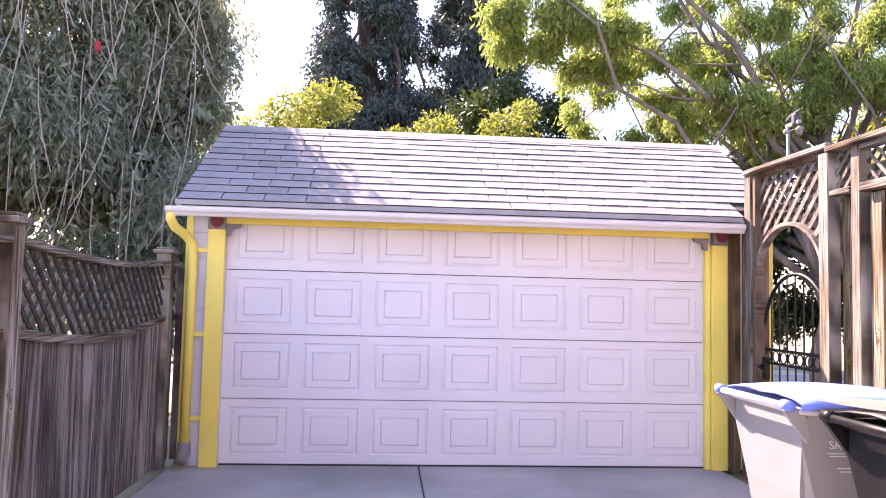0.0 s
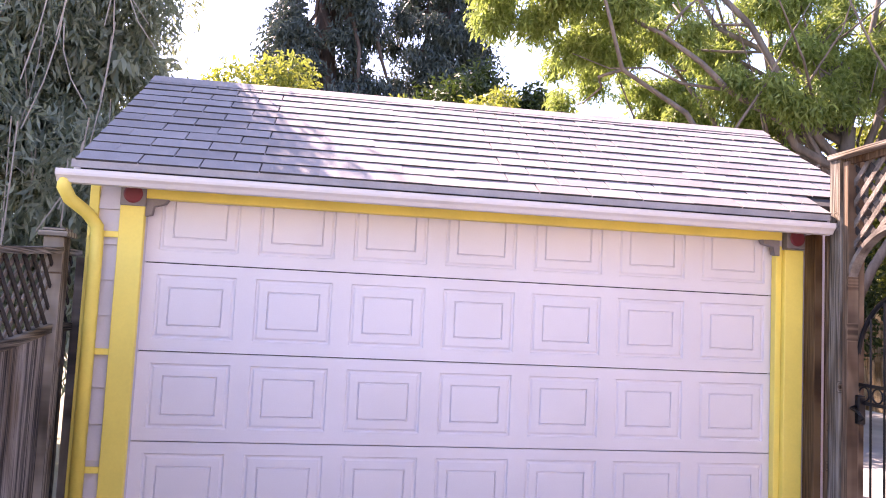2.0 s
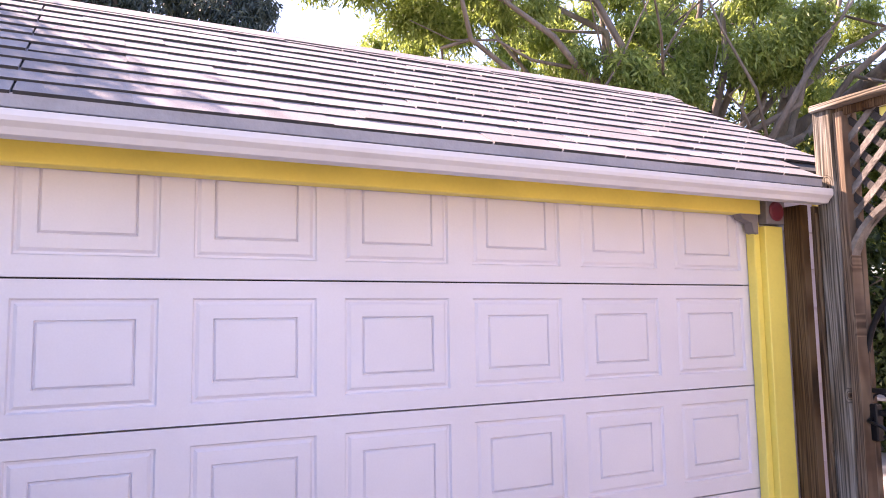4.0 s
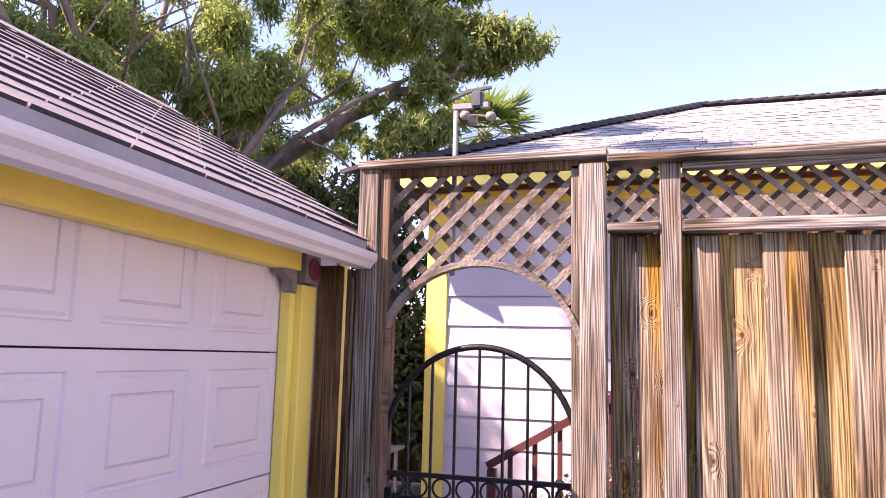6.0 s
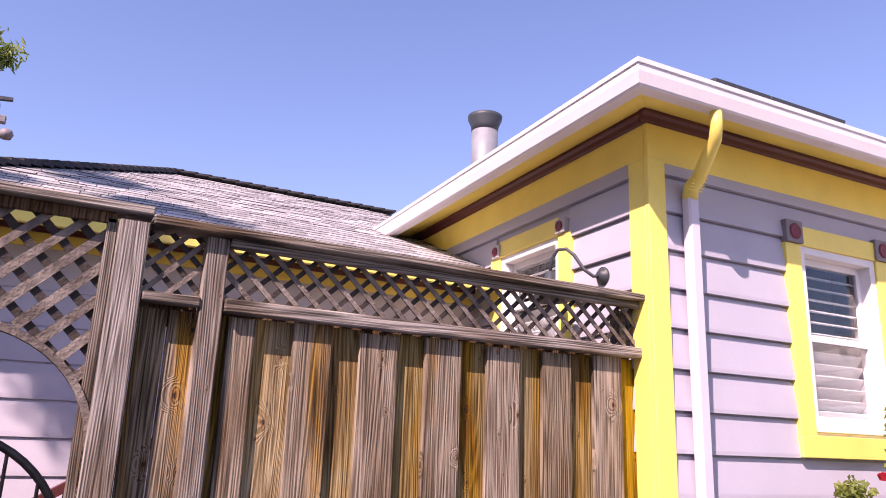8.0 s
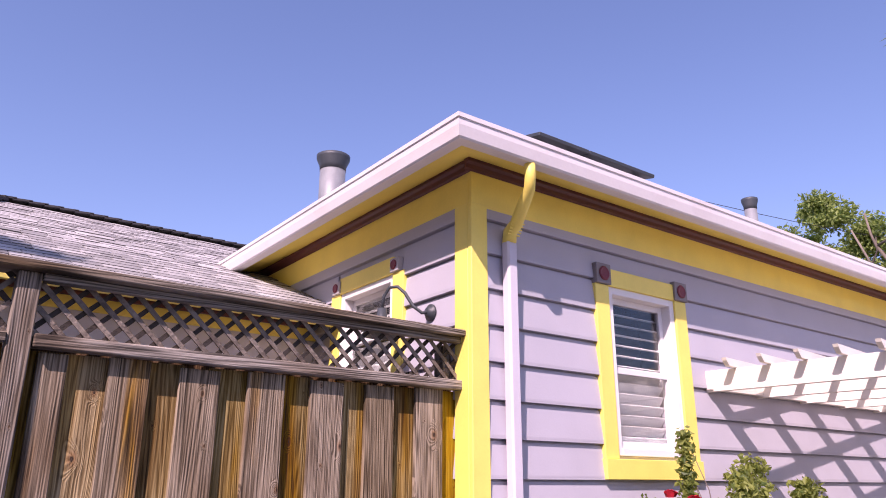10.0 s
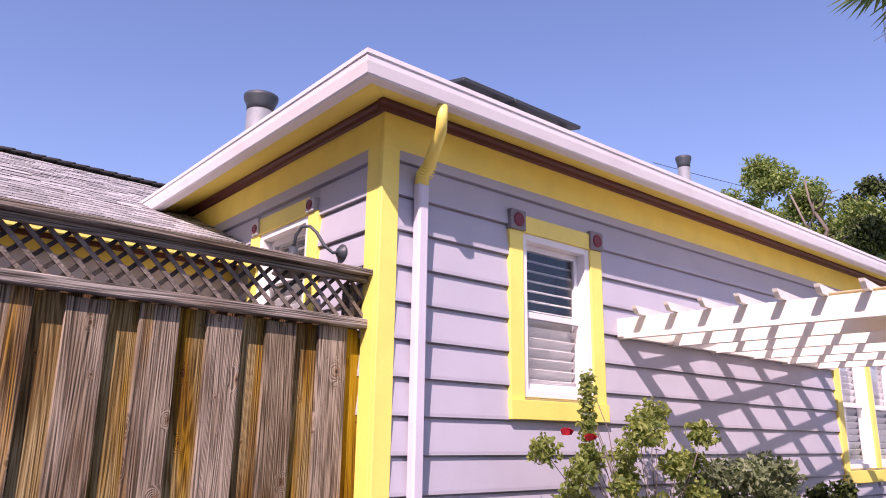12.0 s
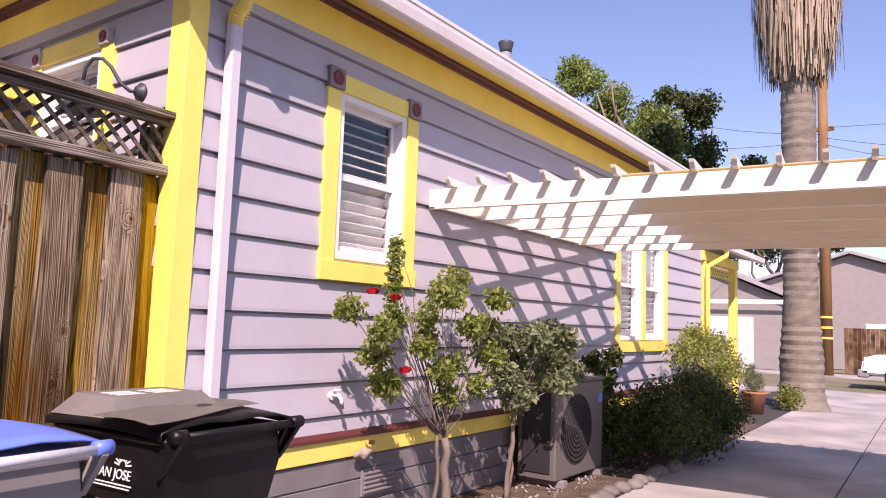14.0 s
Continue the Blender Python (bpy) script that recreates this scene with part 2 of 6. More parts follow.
M_ventcap = mat("dark_vent_cap", (0.045, 0.055, 0.065), 0.5, 0.1, 8.0)
M_solar = mat("solar_panel_glass", (0.012, 0.013, 0.018), 0.2, 0.1, 5.0)
M_blue = mat("blue_lid_plastic", (0.13, 0.23, 0.72), 0.45, 0.06, 5.0, grain=200, bump=0.05)
M_binrim = mat("pale_rim_plastic", (0.62, 0.62, 0.66), 0.5, 0.05, 5.0)
M_bingrey = mat("grey_bin_plastic", (0.27, 0.265, 0.26), 0.5, 0.05, 4.0, grain=200, bump=0.05)
M_binblack = mat("black_bin_plastic", (0.009, 0.009, 0.010), 0.42, 0.15, 5.0, grain=200, bump=0.05, spec=0.25)
M_lidgrey = mat("dusty_lid_plastic", (0.17, 0.16, 0.15), 0.7, 0.1, 4.0)
M_card = mat("flattened_cardboard", (0.30, 0.275, 0.25), 0.85, 0.08, 4.0, grain=90)
M_bark = mat("pale_bark", (0.22, 0.18, 0.15), 0.9, 0.25, 5.0, (1, 1, 0.2), grain=50, bump=0.9)
M_twig = mat("dry_twig", (0.34, 0.29, 0.25), 0.9, 0.15, 5.0)
M_redbark = mat("redwood_bark", (0.10, 0.07, 0.06), 0.95, 0.25, 5.0, (1, 1, 0.2), grain=40, bump=0.9)
M_palmbark = mat("palm_bark", (0.210, 0.188, 0.152), 0.92, 0.25, 4.0, (1, 1, 2.5), grain=40, bump=1.0, second=(0.13, 0.11, 0.095))
M_thatch = mat("dead_palm_frond", (0.40, 0.33, 0.24), 0.85, 0.2, 6.0, (1, 1, 0.3), grain=60)
M_pole = mat("creosoted_pole", (0.26, 0.14, 0.055), 0.85, 0.2, 5.0, (1, 1, 0.15), grain=60)
M_ac = mat("ac_casing_enamel", (0.135, 0.125, 0.118), 0.5, 0.06, 4.0)
M_terra = mat("terracotta", (0.36, 0.16, 0.09), 0.8, 0.1, 6.0)
M_rose = mat("red_rose_petal", (0.45, 0.01, 0.02), 0.6, 0.15, 20.0)
M_stucco = mat("grey_stucco", (0.28, 0.265, 0.26), 0.85, 0.06, 4.0)
M_farroof = mat("far_grey_roof", (0.36, 0.35, 0.37), 0.9, 0.1, 4.0)
M_carpaint = mat("white_car_paint", (0.80, 0.80, 0.82), 0.25, 0.02, 3.0)
M_tyre = mat("tyre_rubber", (0.02, 0.02, 0.02), 0.85, 0.1, 8.0)
M_glass = glass_mat()
L_brush = leaf_mat("bottlebrush_leaf", (0.10, 0.13, 0.10), (0.32, 0.35, 0.26), (0.30, 0.34, 0.19), mixing=0.42)
L_redwood = leaf_mat("redwood_needle", (0.03, 0.05, 0.05), (0.085, 0.115, 0.105), (0.05, 0.07, 0.05), mixing=0.2)
L_gold = leaf_mat("golden_shrub_leaf", (0.08, 0.13, 0.03), (0.27, 0.30, 0.08), (0.34, 0.37, 0.06))
L_euc = leaf_mat("willowy_leaf", (0.045, 0.09, 0.025), (0.30, 0.38, 0.12), (0.38, 0.48, 0.11), mixing=0.42)
L_eucdark = leaf_mat("shaded_willowy_leaf", (0.06, 0.11, 0.04), (0.32, 0.40, 0.14), (0.38, 0.47, 0.09))
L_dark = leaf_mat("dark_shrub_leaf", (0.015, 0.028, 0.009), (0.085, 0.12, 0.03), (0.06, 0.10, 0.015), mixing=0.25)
L_rose = leaf_mat("rose_leaf", (0.05, 0.09, 0.02), (0.27, 0.31, 0.08), (0.32, 0.38, 0.06))
L_rosegrey = leaf_mat("grey_rose_leaf", (0.07, 0.10, 0.05), (0.24, 0.28, 0.15), (0.18, 0.24, 0.07))
M_sheet = leaf_mat("cream_sheet_slat", (0.72, 0.65, 0.50), (0.78, 0.71, 0.56), (0.80, 0.68, 0.42), mixing=0.5)
L_palm = leaf_mat("palm_frond_leaf", (0.06, 0.12, 0.03), (0.20, 0.30, 0.09), (0.22, 0.32, 0.06))


# ---- building blocks ----
def part(name, bm, material, parent=None, label="", smooth=False):
    me = bpy.data.meshes.new(name)
    bm.to_mesh(me)
    bm.free()
    me.materials.append(material)
    if smooth:
        for p in me.polygons:
            p.use_smooth = True
    ob = new(name, me)
    ob.parent = parent
    if label:
        tagged(ob, label)
    return ob


def thing(name, label, category, m=None, group="", kind=""):
    ob = new(name)
    ob.empty_display_size = 0.1
    if m is not None:
        ob.matrix_basis = m
    return tagged(ob, label, category, group, kind)


def structure(ob, label="", category=""):
    return tagged(ob, label, category, kind="structure")


def box(bm, x0, x1, y0, y1, z0, z1, bevel=0.0):
    x0, x1, y0, y1, z0, z1 = min(x0, x1), max(x0, x1), min(y0, y1), max(y0, y1), min(z0, z1), max(z0, z1)
    v = [bm.verts.new(p) for p in ((x0, y0, z0), (x1, y0, z0), (x1, y1, z0), (x0, y1, z0),
                                   (x0, y0, z1), (x1, y0, z1), (x1, y1, z1), (x0, y1, z1))]
    f = [bm.faces.new([v[i] for i in q]) for q in ((3, 2, 1, 0), (4, 5, 6, 7), (0, 1, 5, 4), (1, 2, 6, 5), (2, 3, 7, 6), (3, 0, 4, 7))]
    if bevel:
        es = {e for q in f for e in q.edges}
        bmesh.ops.bevel(bm, geom=list(es), offset=bevel, segments=1, affect="EDGES")
    return bm


def cube(x0, x1, y0, y1, z0, z1, bevel=0.004):
    return box(bmesh.new(), x0, x1, y0, y1, z0, z1, bevel)


def prism(bm, pts, axis, a, b):
    """A closed outline of (u, v) points pushed out along an axis from a to b."""
    def place(u, v, w):
        return {"x": (w, u, v), "y": (u, w, v), "z": (u, v, w)}[axis]
    lo, hi = [bm.verts.new(place(u, v, a)) for u, v in pts], [bm.verts.new(place(u, v, b)) for u, v in pts]
    n = len(pts)
    bm.faces.new(lo), bm.faces.new(hi[::-1])
    for i in range(n):
        bm.faces.new((lo[i], hi[i], hi[(i + 1) % n], lo[(i + 1) % n]))
    bmesh.ops.recalc_face_normals(bm, faces=bm.faces[:])
    return bm


def tube(bm, pts, radii, sides=10, cap=True):
    """A round bar along points; one radius or one for each point."""
    pts = [Vector(p) for p in pts]
    if not hasattr(radii, "__len__"):
        radii = [radii] * len(pts)
    rings, side = [], None
    for i, p in enumerate(pts):
        d = (pts[min(i + 1, len(pts) - 1)] - pts[max(i - 1, 0)]).normalized()
        ref = side if side is not None and abs(side.dot(d)) < 0.9 else (Vector((0, 0, 1)) if abs(d.z) < 0.9 else Vector((1, 0, 0)))
        u = (ref - d * ref.dot(d)).normalized()
        side, w = u, d.cross(u)
        rings.append([bm.verts.new(p + radii[i] * (math.cos(a) * u + math.sin(a) * w))
                      for a in (2 * math.pi * j / sides for j in range(sides))])
    for r0, r1 in zip(rings, rings[1:]):
        for j in range(sides):
            bm.faces.new((r0[j], r0[(j + 1) % sides], r1[(j + 1) % sides], r1[j]))
    if cap:
        bm.faces.new(rings[0][::-1]), bm.faces.new(rings[-1])
    return bm


def lathe(bm, profile, centre=(0, 0), sides=20):
    """Turned shape from (radius, z)."""
    rings = [[bm.verts.new((centre[0] + r * math.cos(2 * math.pi * j / sides), centre[1] + r * math.sin(2 * math.pi * j / sides), z))
              for j in range(sides)] for r, z in profile]
    for r0, r1 in zip(rings, rings[1:]):
        for j in range(sides):
            bm.faces.new((r0[j], r0[(j + 1) % sides], r1[(j + 1) % sides], r1[j]))
    bm.faces.new(rings[0][::-1]), bm.faces.new(rings[-1])
    return bm


def slab(bm, a, b, c, d, thick):
    """A sheet through four corners (in turn), thick downwards along its normal."""
    a, b, c, d = (Vector(p) for p in (a, b, c, d))
    nrm = (b - a).cross(d - a).normalized() * thick
    top, low = [bm.verts.new(p) for p in (a, b, c, d)], [bm.verts.new(p - nrm) for p in (a, b, c, d)]
    bm.faces.new(top), bm.faces.new(low[::-1])
    for i in range(4):
        bm.faces.new((top[i], low[i], low[(i + 1) % 4], top[(i + 1) % 4]))
    return bm


def raw(name, verts, faces, material, parent=None, label="", smooth=False):
    me = bpy.data.meshes.new(name)
    me.from_pydata(verts, [], faces)
    me.materials.append(material)
    if smooth:
        me.polygons.foreach_set("use_smooth", [True] * len(me.polygons))
    ob = new(name, me)
    ob.parent = parent
    if label:
        tagged(ob, label)
    return ob


rng = np.random.default_rng(7)


def leaves(name, clumps, count, size, material, parent, aspect=0.35, droop=0.3, label="", shell=0.5, strand=0):
    """A crown of many small leaves in clumps (x, y, z, rx, ry, rz); strand: leaves hang in rows of that many."""
    cl = np.array(clumps, float)
    vol = np.prod(cl[:, 3:], axis=1) ** 0.667
    pick = rng.choice(len(cl), count, p=vol / vol.sum())
    d = rng.normal(size=(count, 3))
    d /= np.linalg.norm(d, axis=1)[:, None]
    r = (shell + (1 - shell) * rng.random(count)) * rng.uniform(0.82, 1.12, count)
    centre = cl[pick, :3] + d * r[:, None] * cl[pick, 3:]
    if strand:
        k = count // strand
        base = centre[:k]
        centre = np.concatenate([base + np.array([0, 0, -1.0]) * (i * size * 0.8) + rng.normal(0, size * 0.28, (k, 3)) * [1, 1, 0.3]
                                 for i in range(strand)])
        d = np.concatenate([d[:k]] * strand)
        count = len(centre)
    lead = rng.normal(size=(count, 3)) * 0.75 + d * 0.5
    lead[:, 2] -= droop * 2
    lead /= np.linalg.norm(lead, axis=1)[:, None]
    side = np.cross(lead, rng.normal(size=(count, 3)))
    side /= np.linalg.norm(side, axis=1)[:, None] + 1e-9
    s = size * rng.uniform(0.6, 1.3, count)[:, None]
    up = np.cross(side, lead) * 0.12 * s
    v = np.empty((count, 4, 3))
    v[:, 0], v[:, 1] = centre - lead * s * 0.5, centre + side * s * aspect * 0.5 + up
    v[:, 2], v[:, 3] = centre + lead * s * 0.5, centre - side * s * aspect * 0.5 + up
    faces = np.arange(count * 4).reshape(-1, 4).tolist()
    return raw(name, v.reshape(-1, 3).tolist(), faces, material, parent, label)


def limb(bm, a, b, r0, r1, wob=0.15, sides=8, seg=6):
    a, b = Vector(a), Vector(b)
    pts, rad = [], []
    for i in range(seg + 1):
        f = i / seg
        j = Vector((random.uniform(-1, 1), random.uniform(-1, 1), random.uniform(-0.5, 0.5))) * wob * (0 if i in (0, seg) else 1)
        pts.append(a.lerp(b, f) + j), rad.append(r0 + (r1 - r0) * f)
    tube(bm, pts, rad, sides)
    return pts


# ---- ground ----
def flat(name, x0, x1, y0, y1, z, material, label, category="ground", cuts=1):
    bm = bmesh.new()
    box(bm, x0, x1, y0, y1, z - 0.12, z)
    return structure(part(name, bm, material), label, category)


gm = bmesh.new()
bmesh.ops.create_grid(gm, x_segments=2, y_segments=2, size=400)
for v in gm.verts:
    v.co.z = -0.03
structure(part("ground", gm, M_ground), "dry earth and sparse grass round the houses", "ground")
driveway = thing("driveway", "pale grey concrete driveway slabs with dark joints", "driveway", kind="structure")
for i, (ya, yb) in enumerate(((6.62, 4.6), (4.588, 2.1), (2.088, -0.6), (-0.612, -3.4), (-3.412, -6.4), (-6.412, -9.4), (-9.412, -12.4), (-12.412, -15.4))):
    for xa, xb in ((-1.66, 0.354), (0.366, 1.86 if yb < 1 else 2.95)):
        part("slab", cube(xa, xb, yb, ya, -0.10, 0.0, 0.006), M_concrete, driveway)
bm = bmesh.new()
box(bm, -1.66, 2.95, -15.4, 6.62, -0.11, -0.012)
part("joint_filler", bm, M_felt, driveway)
flat("garden_bed", 1.88, 3.1, -7.6, 1.2, 0.0, M_earth, "dark earth bed along the house wall", "bed")
flat("apron", -6, 9, -17.2, -15.42, -0.01, M_concrete, "pale concrete apron by the street", "pavement")
flat("road", -60, 60, -24.5, -17.2, -0.06, M_asphalt, "worn grey asphalt street", "road")
flat("pavement", -60, 60, -26.5, -24.5, 0.02, M_concrete, "pale concrete pavement across the street", "pavement")
flat("back_path", 3.2, 9.0, 4.0, 16.0, -0.005, M_concrete, "grey concrete path behind the gate", "path")

# ---- garage ----
GX0, GX1, GY = -1.60, 3.40, 6.47      # side faces, front face
DX0, DX1, DZ = -1.29, 2.83, 1.99      # door opening
EY, EZ, RY, RZ = 6.19, 2.145, 7.75, 3.085   # eave edge and ridge
garage = thing("garage", "lilac single-storey garage with yellow trim and shingle roof", "garage")
bm = bmesh.new()
for x0, x1, z0, z1 in ((GX0, DX0, 0, 2.16), (DX1, GX1, 0, 2.16), (DX0, DX1, DZ, 2.16)):
    box(bm, x0, x1, GY, GY + 0.14, z0, z1)
box(bm, GX0, GX0 + 0.14, GY + 0.14, 9.0, 0, 2.16)
box(bm, GX1 - 0.14, GX1, GY + 0.14, 9.0, 0, 2.16)
box(bm, GX0, GX1, 9.0, 9.14, 0, 2.16)
for x0 in (GX0, GX1 - 0.14):
    prism(bm, [(GY, 2.16), (9.14, 2.16), (RY + 0.02, RZ - 0.10)], "x", x0, x0 + 0.14)
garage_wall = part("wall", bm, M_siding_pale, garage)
for i in range(10):   # lap boards on the front beside the door and on the far side wall
    z0 = 0.02 + i * 0.21
    part("siding_board", prism(bmesh.new(), [(GY - 0.022, z0), (GY + 0.002, z0), (GY + 0.002, z0 + 0.205), (GY - 0.008, z0 + 0.205)], "x", GX0, DX0 - 0.02), M_siding_pale, garage_wall)
    part("siding_board", prism(bmesh.new(), [(GY - 0.022, z0), (GY + 0.002, z0), (GY + 0.002, z0 + 0.205), (GY - 0.008, z0 + 0.205)], "x", 3.0, GX1), M_siding_pale, garage_wall)

# sectional door: four sections with raised panels
door = thing("garage_door", "pale lilac sectional garage door with raised panels, closed", "garage door")
SY = GY + 0.045


def raised_panel(bm, x0, x1, z0, z1, y):
    """A sunk frame and a raised field, as pressed into a steel door."""
    def ring(i, dy):
        return [bm.verts.new(p) for p in ((x0 + i, y + dy, z0 + i), (x1 - i, y + dy, z0 + i), (x1 - i, y + dy, z1 - i), (x0 + i, y + dy, z1 - i))]
    rings = [ring(0, 0), ring(0.006, 0.012), ring(0.014, 0.012), ring(0.026, 0.003), ring(0.074, 0.002), ring(0.078, 0.012), ring(0.086, 0.001)]
    for a, b in zip(rings, rings[1:]):
        for j in range(4):
            bm.faces.new((a[j], a[(j + 1) % 4], b[(j + 1) % 4], b[j]))
    bm.faces.new(rings[-1])


def section(z0, z1, pz0, pz1):
    bm = bmesh.new()
    y = SY
    pitch, width = 0.5865, 0.47
    xs = [DX0 + 0.075 + i * pitch for i in range(7)]
    edges = sorted([DX0, DX1] + [c for x in xs for c in (x, x + width)])
    for i, (a, b) in enumerate(zip(edges, edges[1:])):
        if i % 2 == 0:
            bm.faces.new([bm.verts.new(p) for p in ((a, y, z0), (b, y, z0), (b, y, z1), (a, y, z1))])
        else:
            for c, d in ((z0, pz0), (pz1, z1)):
                bm.faces.new([bm.verts.new(p) for p in ((a, y, c), (b, y, c), (b, y, d), (a, y, d))])
            raised_panel(bm, a, b, pz0, pz1, y)
    for c, s in ((z0, -1), (z1, 1)):
        bm.faces.new([bm.verts.new(p) for p in ((DX0, y, c), (DX1, y, c), (DX1, y + 0.04, c), (DX0, y + 0.04, c))])
    bmesh.ops.recalc_face_normals(bm, faces=bm.faces[:])
    for f in bm.faces:
        if abs(f.normal.y) > 0.9 and f.normal.y > 0:
            f.normal_flip()
    return part("section", bm, M_door, door)


for i in range(4):
    section(0.015 + i * 0.533, 0.533 * (i + 1) + 0.008, 0.09 + i * 0.533, 0.475 + i * 0.533)
part("backing", cube(DX0, DX1, SY + 0.042, SY + 0.06, 0.012, 2.14, 0), M_dark, door)
part("bottom_seal", cube(DX0 + 0.005, DX1 - 0.005, SY - 0.004, SY + 0.035, 0.0, 0.014, 0.002), M_felt, door)
# head and side trim
part("head_trim", cube(DX0 - 0.01, DX1 + 0.01, GY - 0.05, GY + 0.03, DZ - 0.004, 2.150, 0.004), M_yellow, garage)
part("side_trim", cube(-1.43, DX0, GY - 0.05, GY - 0.002, 0.0, 1.95, 0.004), M_yellow, garage)
part("side_trim", cube(DX1 - 0.012, 2.862, GY - 0.015, GY + 0.04, 0.0, 1.95, 0.004), M_yellow, garage)
part("side_trim", cube(2.864, 3.0, GY - 0.05, GY - 0.002, 0.0, 1.925, 0.004), M_yellow, garage)
part("corner_board", cube(3.30, 3.42, GY - 0.03, GY + 0.0, 0.0, 2.1, 0.004), M_yellow, garage)
part("corner_board", cube(-1.61, -1.555, GY - 0.028, GY - 0.002, 0.0, 2.1, 0.004), M_yellow, garage)
for xa in (-1.43, 2.868):
    blk = part("corner_block", cube(xa, xa + 0.145, GY - 0.062, GY - 0.002, 1.935, 2.075, 0.004), M_block, garage, "dark grey corner block with a red disc")
    dm = lathe(bmesh.new(), [(0.052, 0), (0.055, 0.006), (0.045, 0.012), (0.03, 0.009)], sides=24)
    for v in dm.verts:
        v.co = Vector((v.co.x + xa + 0.0725, GY - 0.0615 - v.co.z, v.co.y + 2.005))
    part("disc", dm, M_red, blk, "dull red round boss")
for xa, s in ((DX0, 1), (DX1, -1)):   # small brackets in the door's top corners
    part("bracket", prism(bmesh.new(), [(xa, DZ), (xa + s * 0.13, DZ), (xa + s * 0.11, DZ - 0.03), (xa + s * 0.045, DZ - 0.05), (xa + s * 0.035, DZ - 0.10), (xa, DZ - 0.11)], "y", GY - 0.035, GY + 0.02), M_block, garage)
part("fascia", cube(-1.64, 3.02, EY + 0.03, EY + 0.055, 2.025, 2.125, 0.003), M_white, garage)
bm = bmesh.new()
prism(bm, [(EY + 0.056, 2.075), (GY - 0.051, 2.158), (GY - 0.051, 2.175), (EY + 0.056, 2.092)], "x", -1.6, 3.0)
part("soffit", bm, M_yellow, garage)


def gutter(name, x0, x1, y, z, parent, depth=0.10, high=0.070, material=None):
    """An ogee gutter along x, its lip towards -y, open above."""
    t = 0.004
    out = [(y + depth, z + high), (y + depth, z), (y + 0.035, z), (y + 0.022, z + 0.02), (y + 0.004, z + 0.036), (y, z + 0.05), (y, z + high), (y + 0.012, z + high)]
    inn = [(y + 0.012, z + high - t), (y + t, z + high - t), (y + t, z + 0.051), (y + 0.008, z + 0.038), (y + 0.026, z + 0.022), (y + 0.037, z + t), (y + depth - t, z + t), (y + depth - t, z + high)]
    bm = bmesh.new()
    pts = out + inn
    prism(bm, pts, "x", x0, x1)
    for e in (x0, x1 - t):
        prism(bm, out[:-1], "x", e, e + t)
    return part(name, bm, material or M_gutter, parent)


gutter("gutter", -1.70, 3.015, EY - 0.075, 2.014, garage)
# roof deck, drip edge and shingles
roof_n = Vector((0, -(RZ - EZ), RY - EY)).normalized()
slope = math.hypot(RZ - EZ, RY - EY)
bm = bmesh.new()
slab(bm, (-1.60, EY, EZ), (3.02, EY, EZ), (3.02, RY, RZ), (-1.60, RY, RZ), 0.05)
f0 = 0.16 / slope
slab(bm, (3.02, EY + (RY - EY) * f0, EZ + (RZ - EZ) * f0), (3.50, EY + (RY - EY) * f0, EZ + (RZ - EZ) * f0), (3.50, RY, RZ), (3.02, RY, RZ), 0.05)
slab(bm, (3.50, 2 * RY - EY, EZ), (-1.60, 2 * RY - EY, EZ), (-1.60, RY, RZ), (3.50, RY, RZ), 0.05)
garage_roof = part("roof", bm, M_felt, garage)
part("drip_edge", cube(-1.64, 3.02, EY - 0.012, EY - 0.002, EZ - 0.040, EZ + 0.006, 0.002), M_flash, garage)
part("ridge_cap", prism(bmesh.new(), [(RY - 0.12, RZ - 0.05), (RY, RZ + 0.025), (RY + 0.12, RZ - 0.05), (RY, RZ + 0.005)], "x", -1.62, 3.52), M_shingle, garage)


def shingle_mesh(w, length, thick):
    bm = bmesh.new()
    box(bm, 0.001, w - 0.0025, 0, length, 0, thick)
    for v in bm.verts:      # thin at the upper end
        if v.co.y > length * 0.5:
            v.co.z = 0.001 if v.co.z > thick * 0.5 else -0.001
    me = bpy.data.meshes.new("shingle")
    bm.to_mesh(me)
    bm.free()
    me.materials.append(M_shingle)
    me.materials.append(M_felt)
    me.polygons[2].material_index = 1      # cut edge painted near-black for the shadow line under the course
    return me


# courses of three-tab shingles on the front slope
COURSE, TAB = 0.150, 0.335
rows_n = int(slope / COURSE)
tilt = math.degrees(math.atan2(RZ - EZ, RY - EY))
tabs = {}
for r in range(rows_n + 1):
    d = r * COURSE - 0.01
    y, z = EY + (RY - EY) * d / slope, EZ + (RZ - EZ) * d / slope
    x = -1.62 - TAB * ((r * 0.5) % 1.0)
    while x < 3.5:
        a, b = max(x, -1.62), min(x + TAB, 3.50 if d > 0.17 else 3.02)
        if b - a > 0.03:
            w = round(b - a, 2)
            ln = min(COURSE * 1.35, slope - d + 0.02)
            key = (w, round(ln, 2))
            if key not in tabs:
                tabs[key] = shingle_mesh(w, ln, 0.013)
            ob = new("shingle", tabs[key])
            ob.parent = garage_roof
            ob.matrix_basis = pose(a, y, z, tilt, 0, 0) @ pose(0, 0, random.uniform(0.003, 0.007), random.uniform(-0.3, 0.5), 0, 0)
        x += TAB

